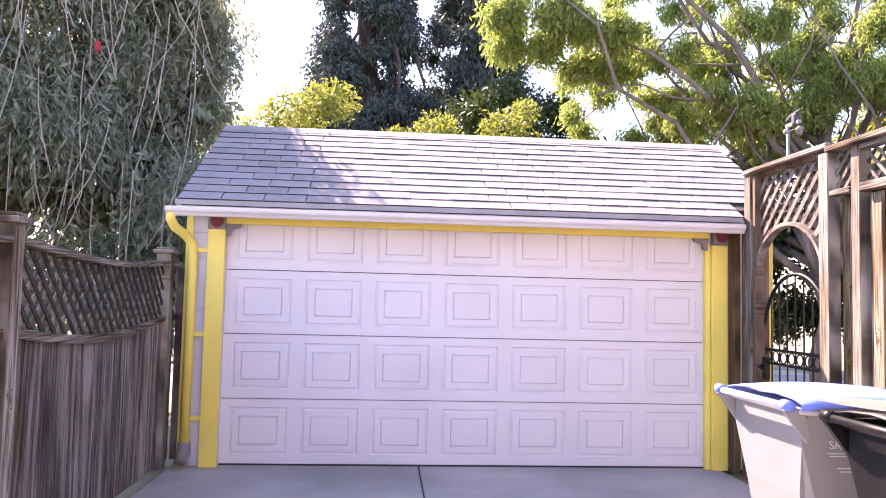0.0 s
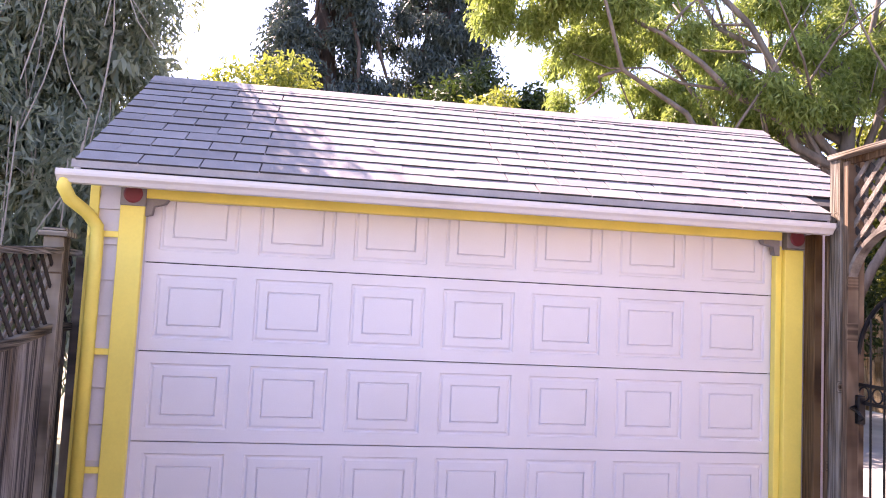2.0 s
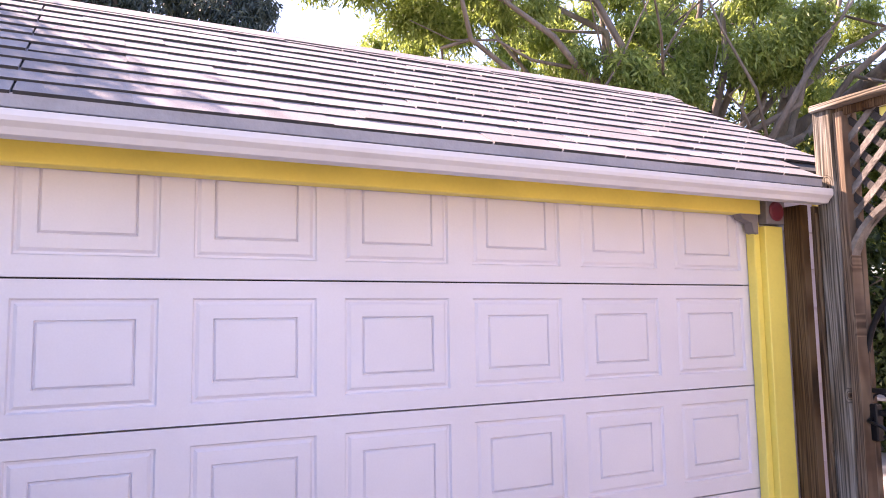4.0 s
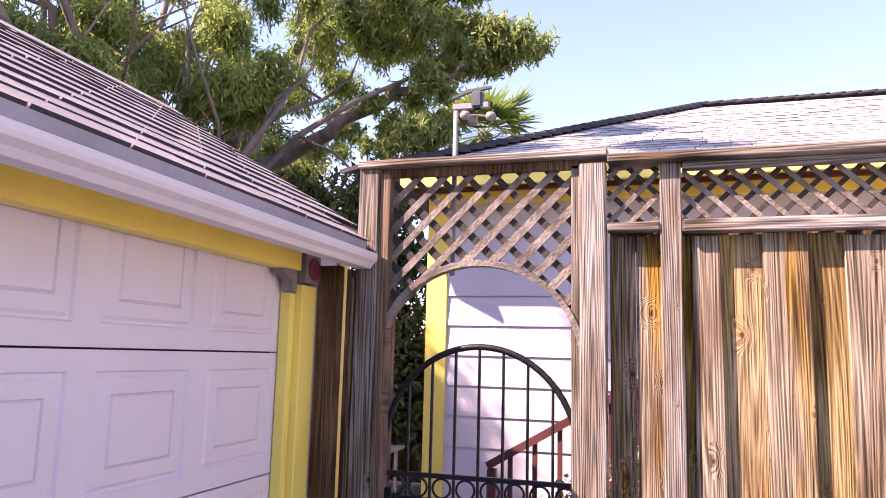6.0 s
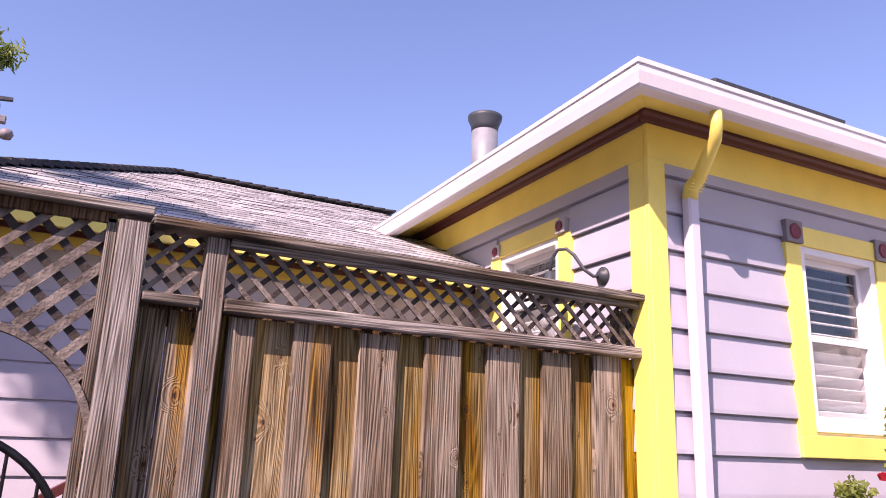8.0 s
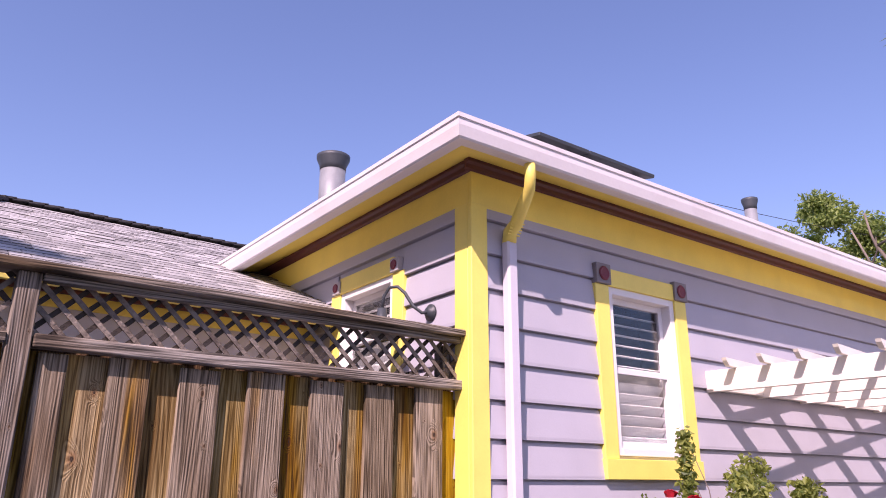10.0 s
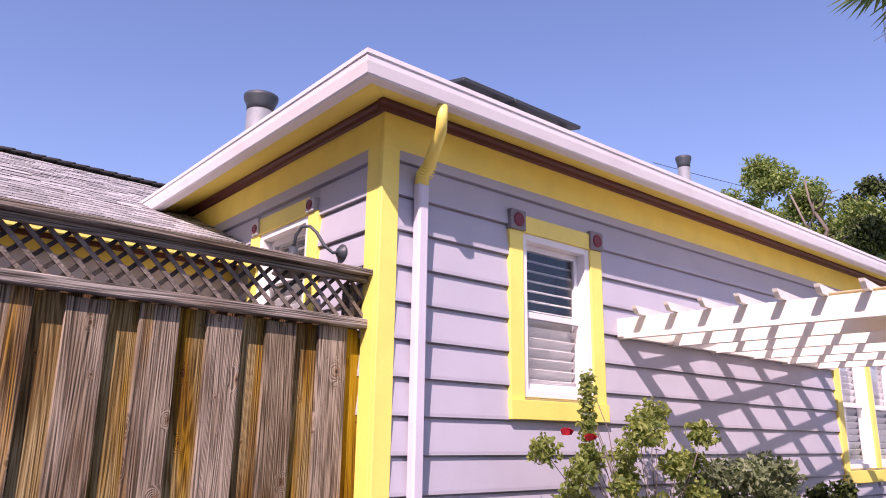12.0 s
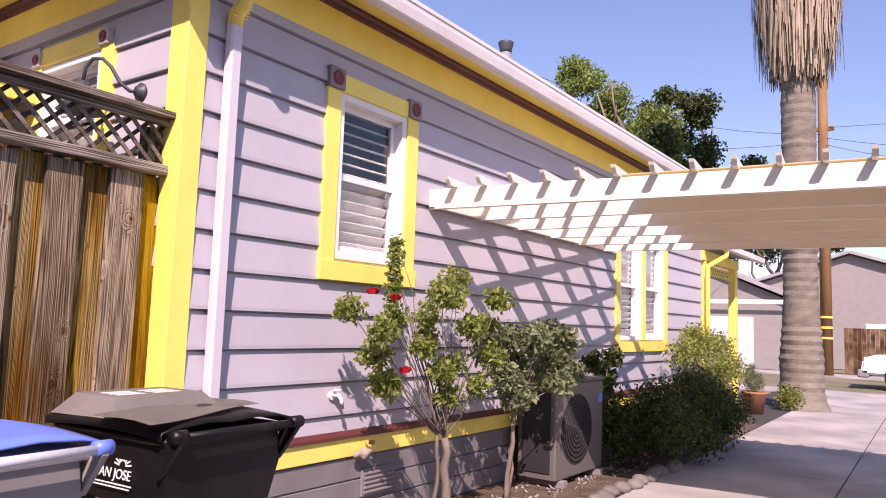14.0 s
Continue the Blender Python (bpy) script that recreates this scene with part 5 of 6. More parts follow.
# ---- roses and shrubs along the wall ----
def world_h(x, y, z=0.0):
    return tuple(HM @ Vector((x, y, z)))


def bush(name, label, stems, clumps, leaf, n, size, aspect=0.6, category="shrub", bark=None, r=0.02):
    t = thing(name, label, category, HM)
    bm = bmesh.new()
    for a, b, rad in stems:
        limb(bm, a, b, rad, rad * 0.6, 0.02, 7, 6)
    for c in clumps:
        st = stems[int(rng.integers(len(stems)))]
        limb(bm, st[1], (c[0], c[1], c[2]), r * 0.6, r * 0.2, 0.03, 5, 4)
    part("stem", bm, bark or M_bark, t, smooth=True)
    leaves("foliage", clumps, n, size, leaf, t, aspect, 0.15, shell=0.25)
    return t


rose = bush("rose_bush", "tall rose bush with yellow-green leaves and red blooms by the wall", [((-0.5, -1.95, 0), (-0.5, -1.90, 0.62), 0.04), ((-0.47, -1.88, 0.0), (-0.48, -1.84, 0.64), 0.018)],
            [(-0.5 + rng.uniform(-0.2, 0.2), y + rng.uniform(-0.04, 0.04), z, 0.12, 0.12, 0.11) for y, z in
             ((-1.05, 1.48), (-1.08, 1.34), (-1.2, 1.2), (-1.28, 1.02), (-1.42, 1.0), (-1.4, 1.42), (-1.55, 1.58), (-1.7, 1.45), (-1.85, 1.6), (-2.0, 1.68),
              (-2.25, 1.74), (-2.3, 1.6), (-1.6, 1.25), (-1.8, 1.3), (-2.0, 1.4), (-2.2, 1.38), (-2.42, 1.4), (-1.72, 1.08), (-1.95, 1.12), (-2.2, 1.2), (-2.1, 0.98), (-1.9, 0.92))]
            + [(-0.36, -1.42 - 0.006 * i, 1.42 + 0.075 * i, 0.06, 0.07, 0.06) for i in range(8)],
            L_rose, 5200, 0.050, r=0.011)
for bx, by, bz in ((-0.56, -1.00, 1.58), (-0.56, -1.22, 1.55), (-0.60, -1.30, 1.10)):
    bm = bmesh.new()
    for k in range(16):
        a, e = k * 2.4, 0.25 + 0.065 * k
        c = Vector((bx + 0.028 * math.cos(a) * e, by + 0.028 * math.sin(a) * e, bz + 0.02 * (1 - e * 0.5)))
        q = pose(0, 0, 0, rng.uniform(20, 70), 0, math.degrees(a) + 90)
        bm.faces.new([bm.verts.new(c + q @ Vector(v)) for v in ((-0.018, 0, -0.018), (0.018, 0, -0.018), (0.022, 0.004, 0.012), (0, 0.006, 0.022), (-0.022, 0.004, 0.012))])
    part("bloom", bm, M_rose, rose, "deep red rose bloom")
bush("rose_bush", "round-headed rose bush with grey-green leaves on two bare stems", [((-0.5, -2.78, 0), (-0.5, -2.86, 0.75), 0.024), ((-0.42, -2.92, 0), (-0.46, -2.98, 0.78), 0.022)],
     [(-0.5 + rng.uniform(-0.25, 0.25), y, z, 0.17, 0.18, 0.14) for y, z in ((-2.6, 1.2), (-2.65, 1.0), (-2.8, 0.86), (-2.9, 1.3), (-3.0, 1.1), (-3.2, 1.35), (-3.3, 1.15), (-3.2, 0.95), (-3.5, 1.3), (-3.75, 1.25), (-3.6, 1.0), (-2.75, 1.32), (-4.0, 1.2), (-3.9, 1.0))], L_rosegrey, 5000, 0.058, r=0.012)
bush("rose_bush", "thin dark-leaved rose beside the air conditioner", [((-0.25, -5.2, 0), (-0.25, -5.2, 0.7), 0.015)],
     [(-0.25 + rng.uniform(-0.1, 0.1), y, z, 0.13, 0.16, 0.14) for y, z in ((-5.0, 1.05), (-5.3, 1.1), (-5.5, 0.9), (-5.15, 0.8))], L_dark, 900, 0.07)
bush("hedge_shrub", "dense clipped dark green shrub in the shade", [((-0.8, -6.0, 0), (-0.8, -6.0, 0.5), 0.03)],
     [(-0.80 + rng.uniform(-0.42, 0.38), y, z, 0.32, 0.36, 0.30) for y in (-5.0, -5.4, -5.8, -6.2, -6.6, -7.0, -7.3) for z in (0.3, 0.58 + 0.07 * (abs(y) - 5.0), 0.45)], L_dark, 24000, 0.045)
bush("golden_shrub", "sunlit yellow-green privet beside the porch", [((-0.5, -8.6, 0), (-0.5, -8.6, 0.8), 0.03)],
     [(-0.5 + rng.uniform(-0.3, 0.3), y, z, 0.26, 0.3, 0.25) for y, z in ((-7.6, 1.1), (-8.0, 1.3), (-8.5, 1.3), (-9.1, 1.2), (-9.7, 1.2), (-9.0, 0.9), (-8.1, 0.9), (-9.9, 0.95), (-9.4, 0.6), (-8.4, 0.5))], L_gold, 7000, 0.05)

rag = thing("hose_tap", "pale corroded hose tap below the yellow belt", "tap", HM)
bm = bmesh.new()
bmesh.ops.create_icosphere(bm, subdivisions=3, radius=0.05)
for v in bm.verts:
    v.co *= 1 + 0.5 * noise.noise(v.co * 28)
    v.co = Vector((-0.085 + v.co.x * 0.7, -1.53 + v.co.y * 1.5, 0.50 + v.co.z * 0.8))
part("valve", bm, M_twig, rag, smooth=True)
part("pipe", tube(bmesh.new(), [(-0.02, -1.58, 0.48), (-0.08, -1.56, 0.49), (-0.10, -1.60, 0.46)], 0.014, 8), M_vent, rag, smooth=True)
part("wheel", tube(bmesh.new(), [(-0.095, -1.60, 0.56), (-0.095, -1.60, 0.585)], 0.022, 10), M_terra, rag)

spig = thing("garden_tap", "white-painted garden tap on the wall", "tap", HM)
part("flange", tube(bmesh.new(), [(-0.025, -1.24, 0.91), (-0.045, -1.24, 0.91)], 0.03, 14), M_white, spig)
part("body", tube(bmesh.new(), [(-0.04, -1.24, 0.91), (-0.10, -1.24, 0.915), (-0.125, -1.24, 0.89), (-0.13, -1.24, 0.86)], 0.014, 10), M_white, spig, smooth=True)
part("handle", lathe(bmesh.new(), [(0.03, 0.945), (0.032, 0.95), (0.03, 0.955)], (-0.085, -1.24), 12), M_white, spig)

pot = thing("flower_pot", "terracotta pot with a small grey-green shrub", "pot", pose(2.32, -9.35, 0))
part("pot", lathe(bmesh.new(), [(0.15, 0), (0.21, 0.34), (0.225, 0.35), (0.225, 0.38), (0.19, 0.38), (0.18, 0.30)], sides=24), M_terra, pot, smooth=True)
leaves("foliage", [(0, 0, 0.55, 0.2, 0.2, 0.2), (0.05, 0.0, 0.75, 0.1, 0.1, 0.15)], 1500, 0.05, L_rosegrey, pot, 0.3, 0.0)
bush("low_shrub", "low bright green plant by the palm", [((-0.75, -12.9, 0), (-0.75, -12.9, 0.1), 0.01)], [(-0.75, -12.9, 0.25, 0.3, 0.26, 0.25)], L_gold, 900, 0.05)

# ---- palm ----
palm = thing("fan_palm", "tall fan palm with grey ringed trunk and dead-frond skirt", "palm tree", pose(1.75, -10.9, 0) @ Matrix.Scale(1.17, 4))
prof = []
for i in range(140):
    z = i * 0.075
    r = 0.265 + 0.15 * math.exp(-z / 0.22) + 0.06 * math.exp(-((z - 0.75) / 0.6) ** 2) + 0.012 * (i % 2) + rng.uniform(-0.008, 0.008)
    prof.append((r, z))
bm = lathe(bmesh.new(), prof, sides=36)
for v in bm.verts:
    v.co.x += 0.010 * noise.noise(v.co * 7)
    v.co.y += 0.010 * noise.noise(v.co * 7 + Vector((9, 3, 1)))
part("trunk", bm, M_palmbark, palm)
vv, ff = [], []
for i in range(4200):
    a = rng.uniform(0, 2 * math.pi)
    z1 = rng.uniform(5.9, 10.2)
    ln = rng.uniform(0.5, 1.1)
    r = 0.32 + 0.42 * min(1, (z1 - 5.7) / 1.0) * rng.uniform(0.5, 1.0)
    w = rng.uniform(0.01, 0.028)
    c, s = math.cos(a), math.sin(a)
    r2 = max(0.28, r - rng.uniform(-0.05, 0.2))
    p0, p1 = (r * c, r * s, z1), (r2 * c, r2 * s, max(5.45 + rng.uniform(0, 0.25), z1 - ln))
    k = len(vv)
    vv += [(p0[0] - s * w, p0[1] + c * w, p0[2]), (p0[0] + s * w, p0[1] - c * w, p0[2]), (p1[0] + s * w * 0.4, p1[1] - c * w * 0.4, p1[2]), (p1[0] - s * w * 0.4, p1[1] + c * w * 0.4, p1[2])]
    ff.append((k, k + 1, k + 2, k + 3))
raw("dead_skirt", vv, ff, M_thatch, palm, "skirt of dry tan fronds")


def fan_fronds(cx, cy, cz, n, reach, size):
    """Fan leaves: each a half disc of narrow pointed blades on a stalk."""
    vv, ff = [], []
    for i in range(n):
        az, el = rng.uniform(0, 2 * math.pi), rng.uniform(-0.5, 1.3)
        d = Vector((math.cos(az) * math.cos(el), math.sin(az) * math.cos(el), math.sin(el)))
        hub = Vector((cx, cy, cz)) + d * reach * rng.uniform(0.7, 1.1)
        u = d.cross(Vector((0, 0, 1))).normalized()
        k = len(vv)
        w0 = u * 0.015
        vv += [tuple(Vector((cx, cy, cz)) + w0), tuple(Vector((cx, cy, cz)) - w0), tuple(hub - w0), tuple(hub + w0)]
        ff.append((k, k + 1, k + 2, k + 3))
        for j in range(22):
            q = (j / 21 - 0.5) * 3.6
            tip = hub + (d * math.cos(q) + u * math.sin(q)) * size * (1 - 0.25 * abs(q) / 1.8) + Vector((0, 0, -0.12 * size * rng.uniform(0.3, 1.6)))
            side = (d * -math.sin(q) + u * math.cos(q)) * size * 0.05
            mid = hub.lerp(tip, 0.55)
            k = len(vv)
            vv += [tuple(hub), tuple(mid + side), tuple(tip), tuple(mid - side)]
            ff.append((k, k + 1, k + 2, k + 3))
    return vv, ff


vv, ff = fan_fronds(0, 0, 9.75, 70, 1.45, 1.1)
raw("crown", vv, ff, L_palm, palm)
for i in range(14):
    ang = rng.uniform(-0.5, 0.5) if i < 8 else rng.uniform(0, 6.28)
    cc, ss = math.cos(ang), math.sin(ang)
    end = rng.uniform(7.3, 8.4)
    path = [(0.3 * cc, 0.3 * ss, 9.6), (1.0 * cc, 1.0 * ss, 9.5), (1.45 * cc, 1.45 * ss, 9.0), (1.6 * cc + rng.normal(0, 0.05), 1.6 * ss, 8.4), (1.6 * cc + rng.normal(0, 0.12), 1.6 * ss + rng.normal(0, 0.1), end)]
    part("flower_stalk", tube(bmesh.new(), path, [0.012, 0.01, 0.009, 0.007, 0.004], 5), M_thatch, palm)
far_palm = thing("fan_palm", "distant green fan palm behind the gate", "palm tree", pose(14.2, 8.4, 0))
part("trunk", tube(bmesh.new(), [(0, 0, 0), (0.1, 0, 3), (0, 0, 6.2)], [0.25, 0.2, 0.18], 14), M_palmbark, far_palm)
vv, ff = fan_fronds(0, 0, 6.2, 44, 0.75, 0.8)
raw("crown", vv, ff, L_palm, far_palm)

# ---- bins ----
def bin_cart(name, label, m, body_mat, lid_mat, rim_mat, lid_label):
    """A wheeled cart; local x runs from the handle (0) to the front (0.72), y its width."""
    b = thing(name, label, "wheelie bin", m)
    bm = bmesh.new()
    lo = [(0.14, 0.09), (0.60, 0.09), (0.60, 0.56), (0.14, 0.56)]
    hi = [(0.03, 0.02), (0.72, 0.02), (0.72, 0.63), (0.03, 0.63)]
    zs = [(0.08, lo), (0.55, [(l[0] + (h[0] - l[0]) * 0.62, l[1] + (h[1] - l[1]) * 0.62) for l, h in zip(lo, hi)]), (0.80, [(l[0] + (h[0] - l[0]) * 0.85, l[1] + (h[1] - l[1]) * 0.85) for l, h in zip(lo, hi)]), (0.95, hi)]
    rings = [[bm.verts.new((x, y, z)) for x, y in pts] for z, pts in zs]
    for r0, r1 in zip(rings, rings[1:]):
        for j in range(4):
            bm.faces.new((r0[j], r0[(j + 1) % 4], r1[(j + 1) % 4], r1[j]))
    bm.faces.new(rings[0][::-1])
    bmesh.ops.bevel(bm, geom=[e for e in bm.edges if abs(e.verts[0].co.z - e.verts[1].co.z) > 0.05], offset=0.045, segments=3, affect="EDGES")
    bmesh.ops.recalc_face_normals(bm, faces=bm.faces[:])
    body = part("body", bm, body_mat, b, smooth=False)
    part("rim", cube(0.015, 0.735, 0.0, 0.65, 0.925, 0.958, 0.012), rim_mat, b)
    lid = bmesh.new()
    n = 8
    for i in range(n + 1):
        x = 0.02 + 0.74 * i / n
        z = 0.962 + 0.028 * math.sin(math.pi * (0.12 + 0.80 * i / n)) + 0.012
        for j, (y, dz) in enumerate(((-0.02, -0.035), (-0.015, -0.004), (0.06, 0.012), (0.2, 0.022), (0.325, 0.014), (0.45, 0.022), (0.59, 0.012), (0.665, -0.004), (0.67, -0.035))):
            lid.verts.new((x, y, z + dz))
    lid.verts.ensure_lookup_table()
    for i in range(n):
        for j in range(8):
            k = i * 9 + j
            lid.faces.new([lid.verts[q] for q in (k, k + 9, k + 10, k + 1)])
    bmesh.ops.recalc_face_normals(lid, faces=lid.faces[:])
    lid_ob = part("lid", lid, lid_mat, b, lid_label, True)
    so = lid_ob.modifiers.new("thick", "SOLIDIFY")
    so.thickness, so.offset = 0.008, -1
    part("handle_bar", tube(bmesh.new(), [(-0.035, 0.0, 0.965), (-0.035, 0.65, 0.965)], 0.017, 12), rim_mat, b, smooth=True)
    for y in (0.02, 0.63):
        part("handle_rib", prism(bmesh.new(), [(-0.05, 0.975), (-0.05, 0.945), (0.06, 0.80), (0.075, 0.80), (0.05, 0.95)], "y", y - 0.012, y + 0.012), body_mat, b)
    for y in (0.02, 0.63):
        part("hinge", tube(bmesh.new(), [(-0.03, y - 0.03, 0.968), (-0.03, y + 0.03, 0.968)], 0.026, 12), lid_mat, b, smooth=True)
    part("axle", tube(bmesh.new(), [(0.10, 0.03, 0.14), (0.10, 0.62, 0.14)], 0.012, 8), M_vent, b)
    for y in (0.02, 0.58):
        w = part("wheel", tube(bmesh.new(), [(0.10, y, 0.14), (0.10, y + 0.05, 0.14)], 0.14, 24), M_tyre, b)
        part("hub", tube(bmesh.new(), [(0.10, y - 0.006, 0.14), (0.10, y + 0.056, 0.14)], 0.07, 16), body_mat, w)
    part("front_skirt", cube(0.30, 0.58, 0.12, 0.53, 0.0, 0.10, 0.02), body_mat, b)
    return b, body


def lettering(text, size, m, material, parent, depth=0.0015):
    cu = bpy.data.curves.new("lettering", "FONT")
    cu.body, cu.size, cu.extrude, cu.align_x = text, size, depth, "CENTER"
    ob = new("lettering", cu)
    deps = bpy.context.evaluated_depsgraph_get()
    me = bpy.data.meshes.new_from_object(ob.evaluated_get(deps))
    bpy.data.objects.remove(ob)
    me.materials.append(material)
    o2 = new("lettering", me)
    o2.parent, o2.matrix_basis = parent, m
    return o2


for nm, lab, m, bmats in (
        ("recycling_bin", "grey wheelie bin with a blue lid beside the fence", pose(1.90, 3.47, 0, 0, 0, 2), (M_bingrey, M_blue, M_binrim, "sunlit blue plastic lid")),
        ("refuse_bin", "black wheelie bin with a dusty grey-black lid", pose(1.93, 2.56, 0, 0, 0, 2), (M_binblack, M_binblack, M_binblack, "black plastic lid"))):
    cart, body = bin_cart(nm, lab, m, bmats[0], bmats[1], bmats[2], bmats[3])
    tone = M_white if nm == "refuse_bin" else M_binrim
    # logo on both flanks, sun-ray crest, name and small bars
    for side_y, rot, sgn in ((0.035, 0, 1), (0.612, 180, -1)):
        cx = 0.28 if sgn == 1 else 0.34
        frm = pose(cx, side_y - sgn * 0.014, 0.775, 90 - (7 if sgn == 1 else 7), 0, rot)
        badge = part("badge", cube(-0.001, 0.001, -0.001, 0.001, -0.001, 0.001, 0), tone, body, "pale city crest and lettering")
        badge.matrix_basis = frm
        lettering("SAN JOSE", 0.052, pose(0, 0.0, 0.004), tone, badge)
        for k in range(9):
            a = math.pi * (k + 0.5) / 9
            ray = part("crest_ray", cube(0.02, 0.052, -0.003, 0.003, 0, 0.003, 0), tone, badge)
            ray.matrix_basis = pose(0.05, 0.048, 0.003, 0, 0, math.degrees(a))
        for zz, wd in ((-0.02, 0.24), (-0.032, 0.22), (-0.085, 0.16), (-0.10, 0.13)):
            part("small_print", cube(-wd / 2, wd / 2, zz - 0.003, zz + 0.002, 0.002, 0.004, 0), tone, badge)
sheet = thing("cardboard", "flattened grey cardboard lying on the black bin", "cardboard", pose(1.93, 2.56, 0.0, 0, 0, 2))
bm = bmesh.new()
for i in range(5):
    for j in range(7):
        x, y = -0.01 + 0.36 * i / 4, 0.0 + 0.74 * j / 6
        bm.verts.new((x + 0.22 * (1 - j / 6), y, 1.022 + 0.006 * math.sin(i * 1.3 + j) + 0.006 * (i / 4)))
bm.verts.ensure_lookup_table()
for i in range(4):
    for j in range(6):
        k = i * 7 + j
        bm.faces.new([bm.verts[q] for q in (k, k + 7, k + 8, k + 1)])
bmesh.ops.solidify(bm, geom=bm.faces[:], thickness=0.006)
part("sheet", bm, M_card, sheet)
hump = bmesh.new()
lo = [hump.verts.new(p) for p in ((0.34, 0.10, 1.0), (0.74, 0.10, 0.99), (0.74, 0.66, 0.99), (0.34, 0.66, 1.0))]
hi = [hump.verts.new(p) for p in ((0.42, 0.15, 1.07), (0.70, 0.15, 1.07), (0.70, 0.58, 1.07), (0.42, 0.58, 1.07))]
hump.faces.new(hi)
for j in range(4):
    hump.faces.new((lo[j], lo[(j + 1) % 4], hi[(j + 1) % 4], hi[j]))
dome = part("lid_panel", hump, M_lidgrey, cart, "dusty raised panel of the lid")
for y in (0.22, 0.40):
    for k in range(3):
        part("small_print", cube(0.48 + 0.05 * k, 0.51 + 0.05 * k, y, y + 0.13, 1.0705, 1.072, 0), M_white, dome)

# ---- left boundary fence ----
LX = -1.74
lfence = thing("lattice_fence", "dark streaked board fence with a dipping lattice top and capped posts", "fence")
for y, h in ((6.36, 1.72), (3.86, 1.72), (1.36, 1.72)):
    part("post", cube(LX - 0.055, LX + 0.055, y - 0.055, y + 0.055, 0.0, h, 0.004), W_post, lfence)
    bm = bmesh.new()
    box(bm, LX - 0.08, LX + 0.08, y - 0.08, y + 0.08, h, h + 0.03, 0.004)
    box(bm, LX - 0.062, LX + 0.062, y - 0.062, y + 0.062, h + 0.03, h + 0.05, 0.006)
    part("post_cap", bm, W_post, lfence)
for ya, yb in ((6.305, 3.915), (3.805, 1.415), (6.62, 6.415)):
    n = 12

    def dip(f):
        return 0.055 * math.sin(math.pi * f) if ya - yb > 1 else 0.0
    for nm, zt, th, xo, scale in (("cap_rail", 1.66, 0.035, 0.06, 1), ("middle_rail", 1.225, 0.05, 0.035, 1.6)):
        bm = bmesh.new()
        outl = [(ya + (yb - ya) * i / n, zt - scale * dip(i / n)) for i in range(n + 1)]
        prism(bm, outl + [(u, v - th) for u, v in outl[::-1]], "x", LX - xo, LX + xo)
        part(nm, bm, W_rail, lfence)
    lattice_panel(lfence, 1, yb, ya, 1.14, 1.63, LX - 0.01, lambda y, z: z < 1.63 - dip((ya - y) / (ya - yb)) and z > 1.20 - 1.6 * dip((ya - y) / (ya - yb)), pitch=0.085, wide=0.03)
    y = ya
    while y > yb + 0.05:
        w = min(0.145, y - yb)
        f = (ya - y + w / 2) / (ya - yb)
        part("board", cube(0, 0.02, -w + 0.004, 0, 0.02, 1.185 - 1.6 * dip(f), 0.002), W_left, lfence).location = (LX - 0.012, y, 0)
        y -= w

for i in range(2):
    part("board", cube(0, 0.11, 0, 0.02, 0.02, 1.62, 0.002), W_left, lfence).location = (LX + 0.02 + i * 0.112, 6.64, 0)

# ---- stair rail and table behind the gate ----
rail = thing("stair_rail", "brown painted stair rail with balusters behind the gate", "railing")
ra0, rb0 = Vector((4.6, 5.95, 0.90)), Vector((4.6, 4.2, 1.93))
dirr = (rb0 - ra0)
part("handrail", slab(bmesh.new(), ra0 + Vector((-0.04, 0, 0.04)), rb0 + Vector((-0.04, 0, 0.04)), rb0 + Vector((0.04, 0, 0.04)), ra0 + Vector((0.04, 0, 0.04)), 0.05), M_brown, rail)
part("newel", cube(4.57, 4.63, 5.88, 5.94, 0.0, 0.90, 0.005), M_brown, rail)
for i in range(1, 11):
    p = ra0.lerp(rb0, i / 11)
    part("baluster", cube(p.x - 0.015, p.x + 0.015, p.y - 0.015, p.y + 0.015, 0.05, p.z, 0.002), M_brown, rail)
bush("dry_shrub", "leggy shrub with brown and green leaves by the steps", [((1.25, 2.75, 0), (1.25, 2.75, 0.6), 0.015)],
     [(1.25 + rng.uniform(-0.2, 0.2), y, z, 0.16, 0.18, 0.15) for y, z in ((2.6, 0.95), (2.85, 0.85), (3.0, 0.7), (2.5, 0.7), (2.75, 0.55))], L_rosegrey, 900, 0.055)
tbl = thing("garden_table", "pale grey garden table standing behind the gate", "table", pose(6.3, 7.7, 0))
part("top", cube(-0.5, 0.5, -0.4, 0.4, 0.70, 0.73, 0.006), M_bingrey, tbl)
for x in (-0.45, 0.42):
    for y in (-0.35, 0.32):
        part("leg", cube(x, x + 0.03, y, y + 0.03, 0, 0.70, 0.003), M_bingrey, tbl)
bfence = thing("back_fence", "brown board fence at the end of the garden", "fence")
for i in range(44):
    part("board", cube(0, 0.02, 0, 0.145, 0.02, 1.8, 0.002), W_fence, bfence).location = (8.9, 6.7 + i * 0.15, 0)
part("rail", cube(8.92, 8.96, 6.7, 13.3, 1.5, 1.58, 0.004), W_fence, bfence)

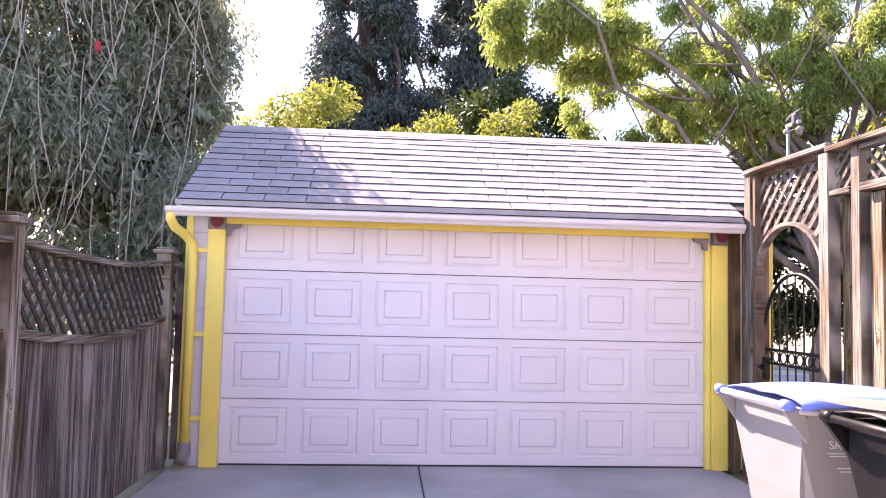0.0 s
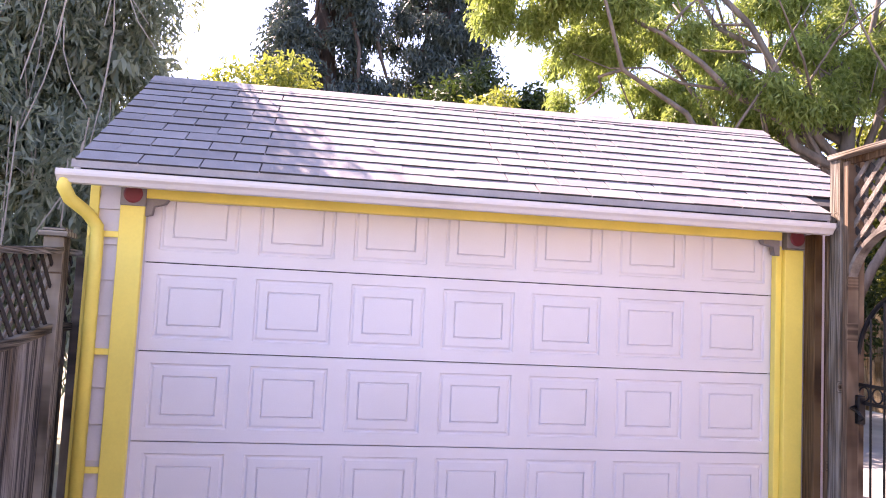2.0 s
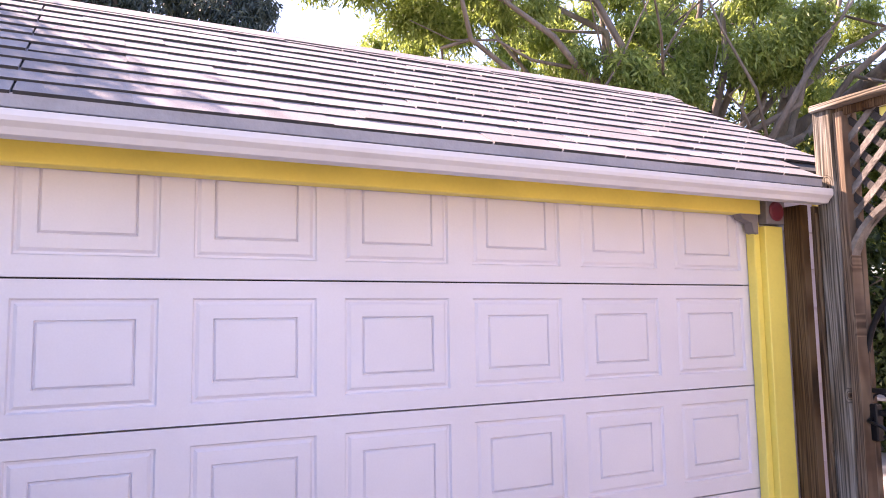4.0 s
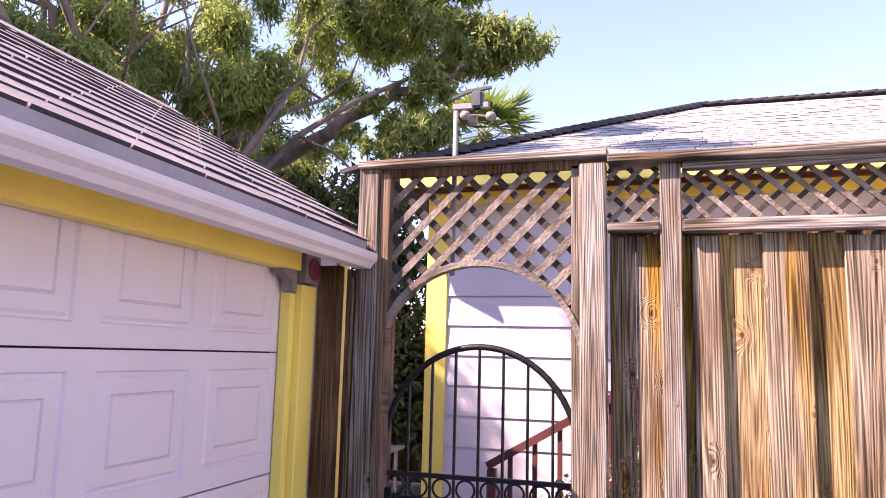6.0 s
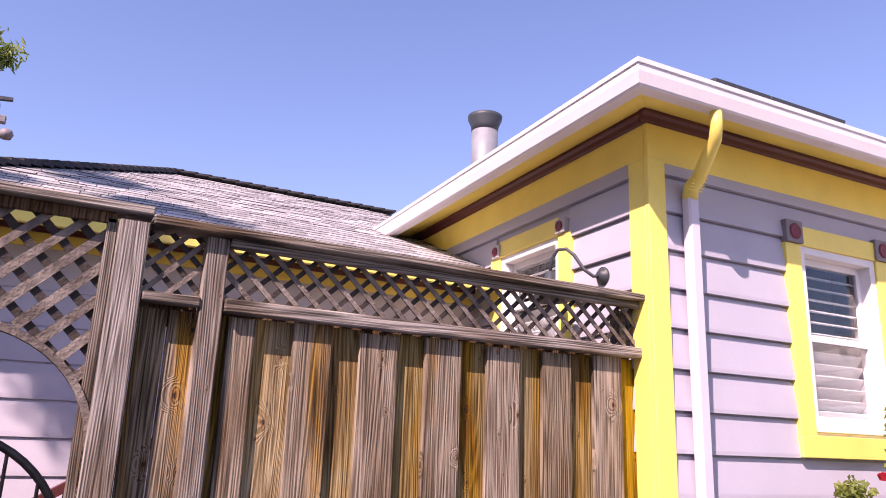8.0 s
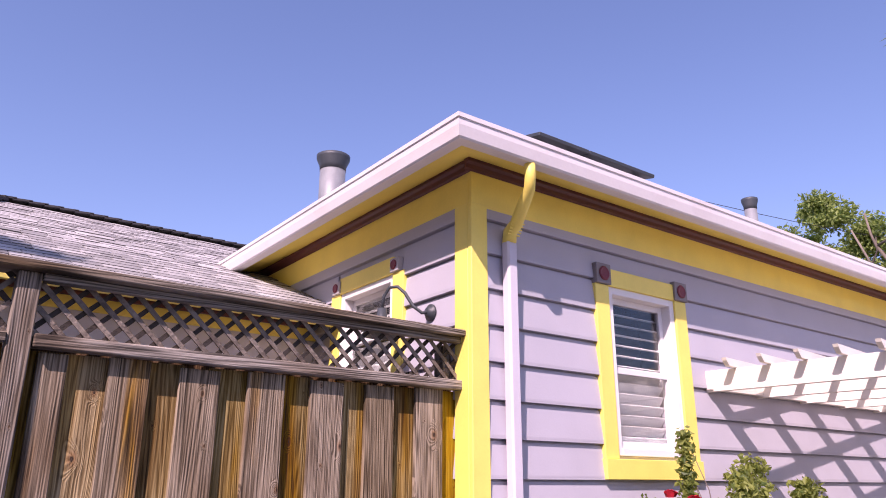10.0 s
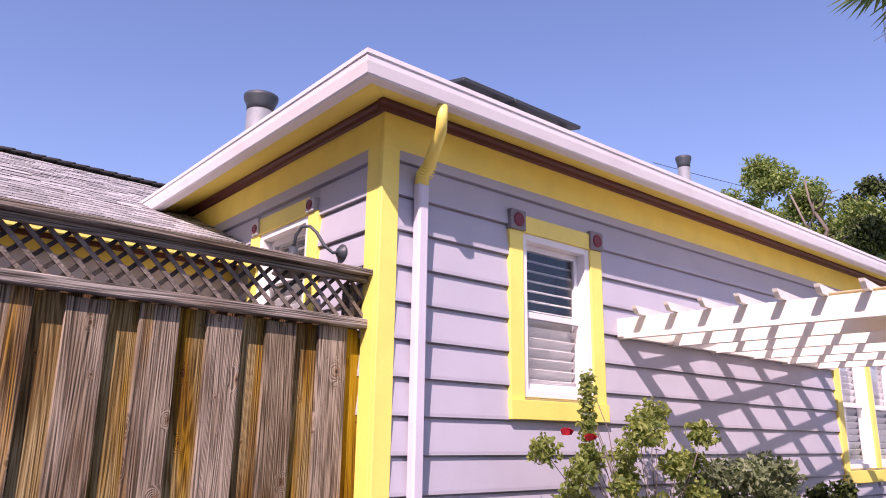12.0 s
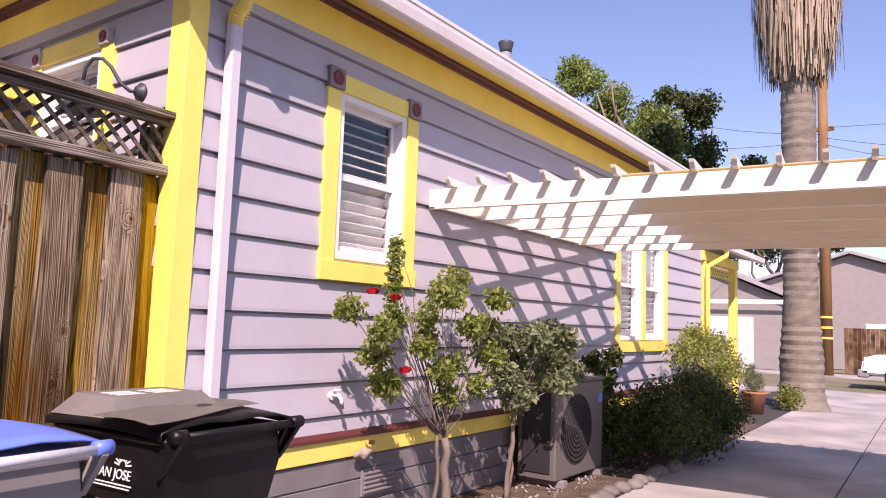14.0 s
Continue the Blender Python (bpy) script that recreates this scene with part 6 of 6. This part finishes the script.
# ---- across the street ----
pole = thing("utility_pole", "brown utility pole with yellow marker bands", "utility pole", pose(2.85, -25.0, 0) @ Matrix.Scale(1.25, 4))
part("pole", tube(bmesh.new(), [(0, 0, 0), (0, 0, 10.5)], [0.17, 0.12], 16), M_pole, pole, smooth=True)
for z in (1.05, 1.35, 1.65):
    part("marker", tube(bmesh.new(), [(0, 0, z), (0, 0, z + 0.06)], 0.172, 16), M_yellow, pole)
part("crossarm", cube(-0.3, 0.3, -0.05, 0.05, 7.2, 7.32, 0.01), M_pole, pole)
for i, (dx, dy, dz, z0) in enumerate(((6, 10, 0.3, 7.1), (7, 9, -0.4, 6.9), (-8, 6, -1.5, 7.0), (-14, 4, 0.2, 7.3), (-7, 8, -2.2, 6.8))):
    a, b = Vector((0, 0, z0)), Vector((dx, dy, z0 + dz))
    pts = [a.lerp(b, f) + Vector((0, 0, -0.6 * math.sin(math.pi * f))) for f in (j / 10 for j in range(11))]
    part("wire", tube(bmesh.new(), pts, 0.007, 5), M_dark, pole)


def small_house(name, label, m, w, d, h, rise, wall, roof, garage_front=False):
    t = thing(name, label, "house", m)
    bm = bmesh.new()
    box(bm, 0, w, -d, 0, 0, h)
    prism(bm, [(0, h), (w, h), (w / 2, h + rise)], "y", -d, -0.0)
    part("wall", bm, wall, t)
    bm = bmesh.new()
    slab(bm, (-0.4, 0.35, h - 0.05), (w / 2, 0.35, h + rise + 0.05), (w / 2, -d - 0.3, h + rise + 0.05), (-0.4, -d - 0.3, h - 0.05), 0.12)
    slab(bm, (w / 2, 0.35, h + rise + 0.05), (w + 0.4, 0.35, h - 0.05), (w + 0.4, -d - 0.3, h - 0.05), (w / 2, -d - 0.3, h + rise + 0.05), 0.12)
    part("roof", bm, roof, t)
    if garage_front:
        part("fascia", cube(-0.4, w + 0.4, 0.36, 0.38, h - 0.28, h - 0.1, 0.01), M_white, t)
        part("garage_door", cube(w * 0.15, w * 0.85, 0.0, 0.05, 0, 2.1, 0.01), M_siding_pale, t)
    win = part("window", cube(w * 0.3, w * 0.45, 0.0, 0.04, 1.1, 2.0, 0.01) if not garage_front else cube(w - 0.04, w + 0.02, -d * 0.6, -d * 0.4, 1.1, 2.0, 0.01), M_white, t)
    return t


small_house("neighbour_house", "grey stucco garage with a low gabled roof across the street", pose(4.7, -27.4, 0), 7.2, 8, 2.9, 1.6, M_stucco, M_farroof, True)
small_house("neighbour_house", "grey bungalow with a shallow pale roof across the street", pose(-2.8, -31.6, 0), 10.8, 10, 3.2, 1.8, M_stucco, M_farroof)
small_house("neighbour_house", "white house partly behind trees down the street", pose(-16.2, -32, 0), 7, 9, 3.8, 1.7, M_white, M_farroof)
ffence = thing("far_fence", "dark wooden fence and gate across the street", "fence")
for i in range(30):
    part("board", cube(0, 0.14, 0, 0.02, 0.02, 1.75, 0.002), W_dark, ffence).location = (-1.9 + i * 0.145, -26.8, 0)
car = thing("parked_car", "white pickup truck parked across the street", "car", pose(1.35, -19.8, -0.06, 0, 0, 180))
bm = bmesh.new()
prism(bm, [(0, 0.45), (0.05, 0.85), (0.25, 0.98), (1.45, 1.05), (2.1, 1.62), (3.4, 1.64), (3.6, 1.1), (5.2, 1.08), (5.25, 0.45)], "y", -0.9, 0.9)
bmesh.ops.bevel(bm, geom=bm.edges[:], offset=0.05, segments=2, affect="EDGES")
part("body", bm, M_carpaint, car, smooth=False)
part("side_window", cube(1.9, 3.35, 0.9, 0.912, 1.1, 1.52, 0.005), M_solar, car)
part("headlight", cube(-0.02, 0.16, 0.55, 0.91, 0.74, 0.9, 0.02), M_binrim, car)
part("bumper", cube(-0.08, 0.2, -0.9, 0.9, 0.36, 0.58, 0.03), M_block, car)
for x in (0.95, 4.2):
    for y in (-0.92, 0.68):
        w = part("wheel", tube(bmesh.new(), [(x, y, 0.38), (x, y + 0.24, 0.38)], 0.38, 28), M_tyre, car)
        part("rim", tube(bmesh.new(), [(x, y - 0.008, 0.38), (x, y + 0.248, 0.38)], 0.23, 20), M_vent, w)
tree("street_tree", "green street tree beyond the houses", (-4.9, -46.0, 0), (-4.9, -46.0, 5), 0.25, blob_crown(-4.9, -46, 6.2, 3.5, 2, 1.6, 24, 0.6, 1.2), L_gold, 14000, 0.22, M_bark, 0.5, 0.2, 6, 2)
tree("street_tree", "dark green tree behind the porch", (6.9, -40.0, 0), (6.9, -40.0, 5), 0.25, blob_crown(6.9, -40, 7.3, 3.5, 2, 2.2, 24, 0.6, 1.2), L_dark, 14000, 0.22, M_bark, 0.5, 0.2, 6, 2)

edging = thing("stone_edging", "rough grey stones edging the flower bed", "edging")
for i in range(16):
    bm = bmesh.new()
    bmesh.ops.create_icosphere(bm, subdivisions=2, radius=0.1)
    for v in bm.verts:
        v.co *= 1 + 0.25 * noise.noise(v.co * 9 + Vector((i * 3.1, 0, 0)))
        v.co.z *= 0.55
        v.co.x *= 0.8
    part("stone", bm, M_stone, edging, smooth=True).location = (1.95 - 0.02 * i * 0.3 + rng.uniform(-0.03, 0.03), 0.2 - i * 0.21, 0.03)
litter = thing("leaf_litter", "dry fallen leaves and petals on the bed", "litter", kind="stuff")
leaves("litter_leaf", [(2.4, -0.5 - i * 0.6, 0.012, 0.45, 0.4, 0.006) for i in range(8)], 420, 0.045, M_card, litter, 0.5, 0.0, shell=0.0)
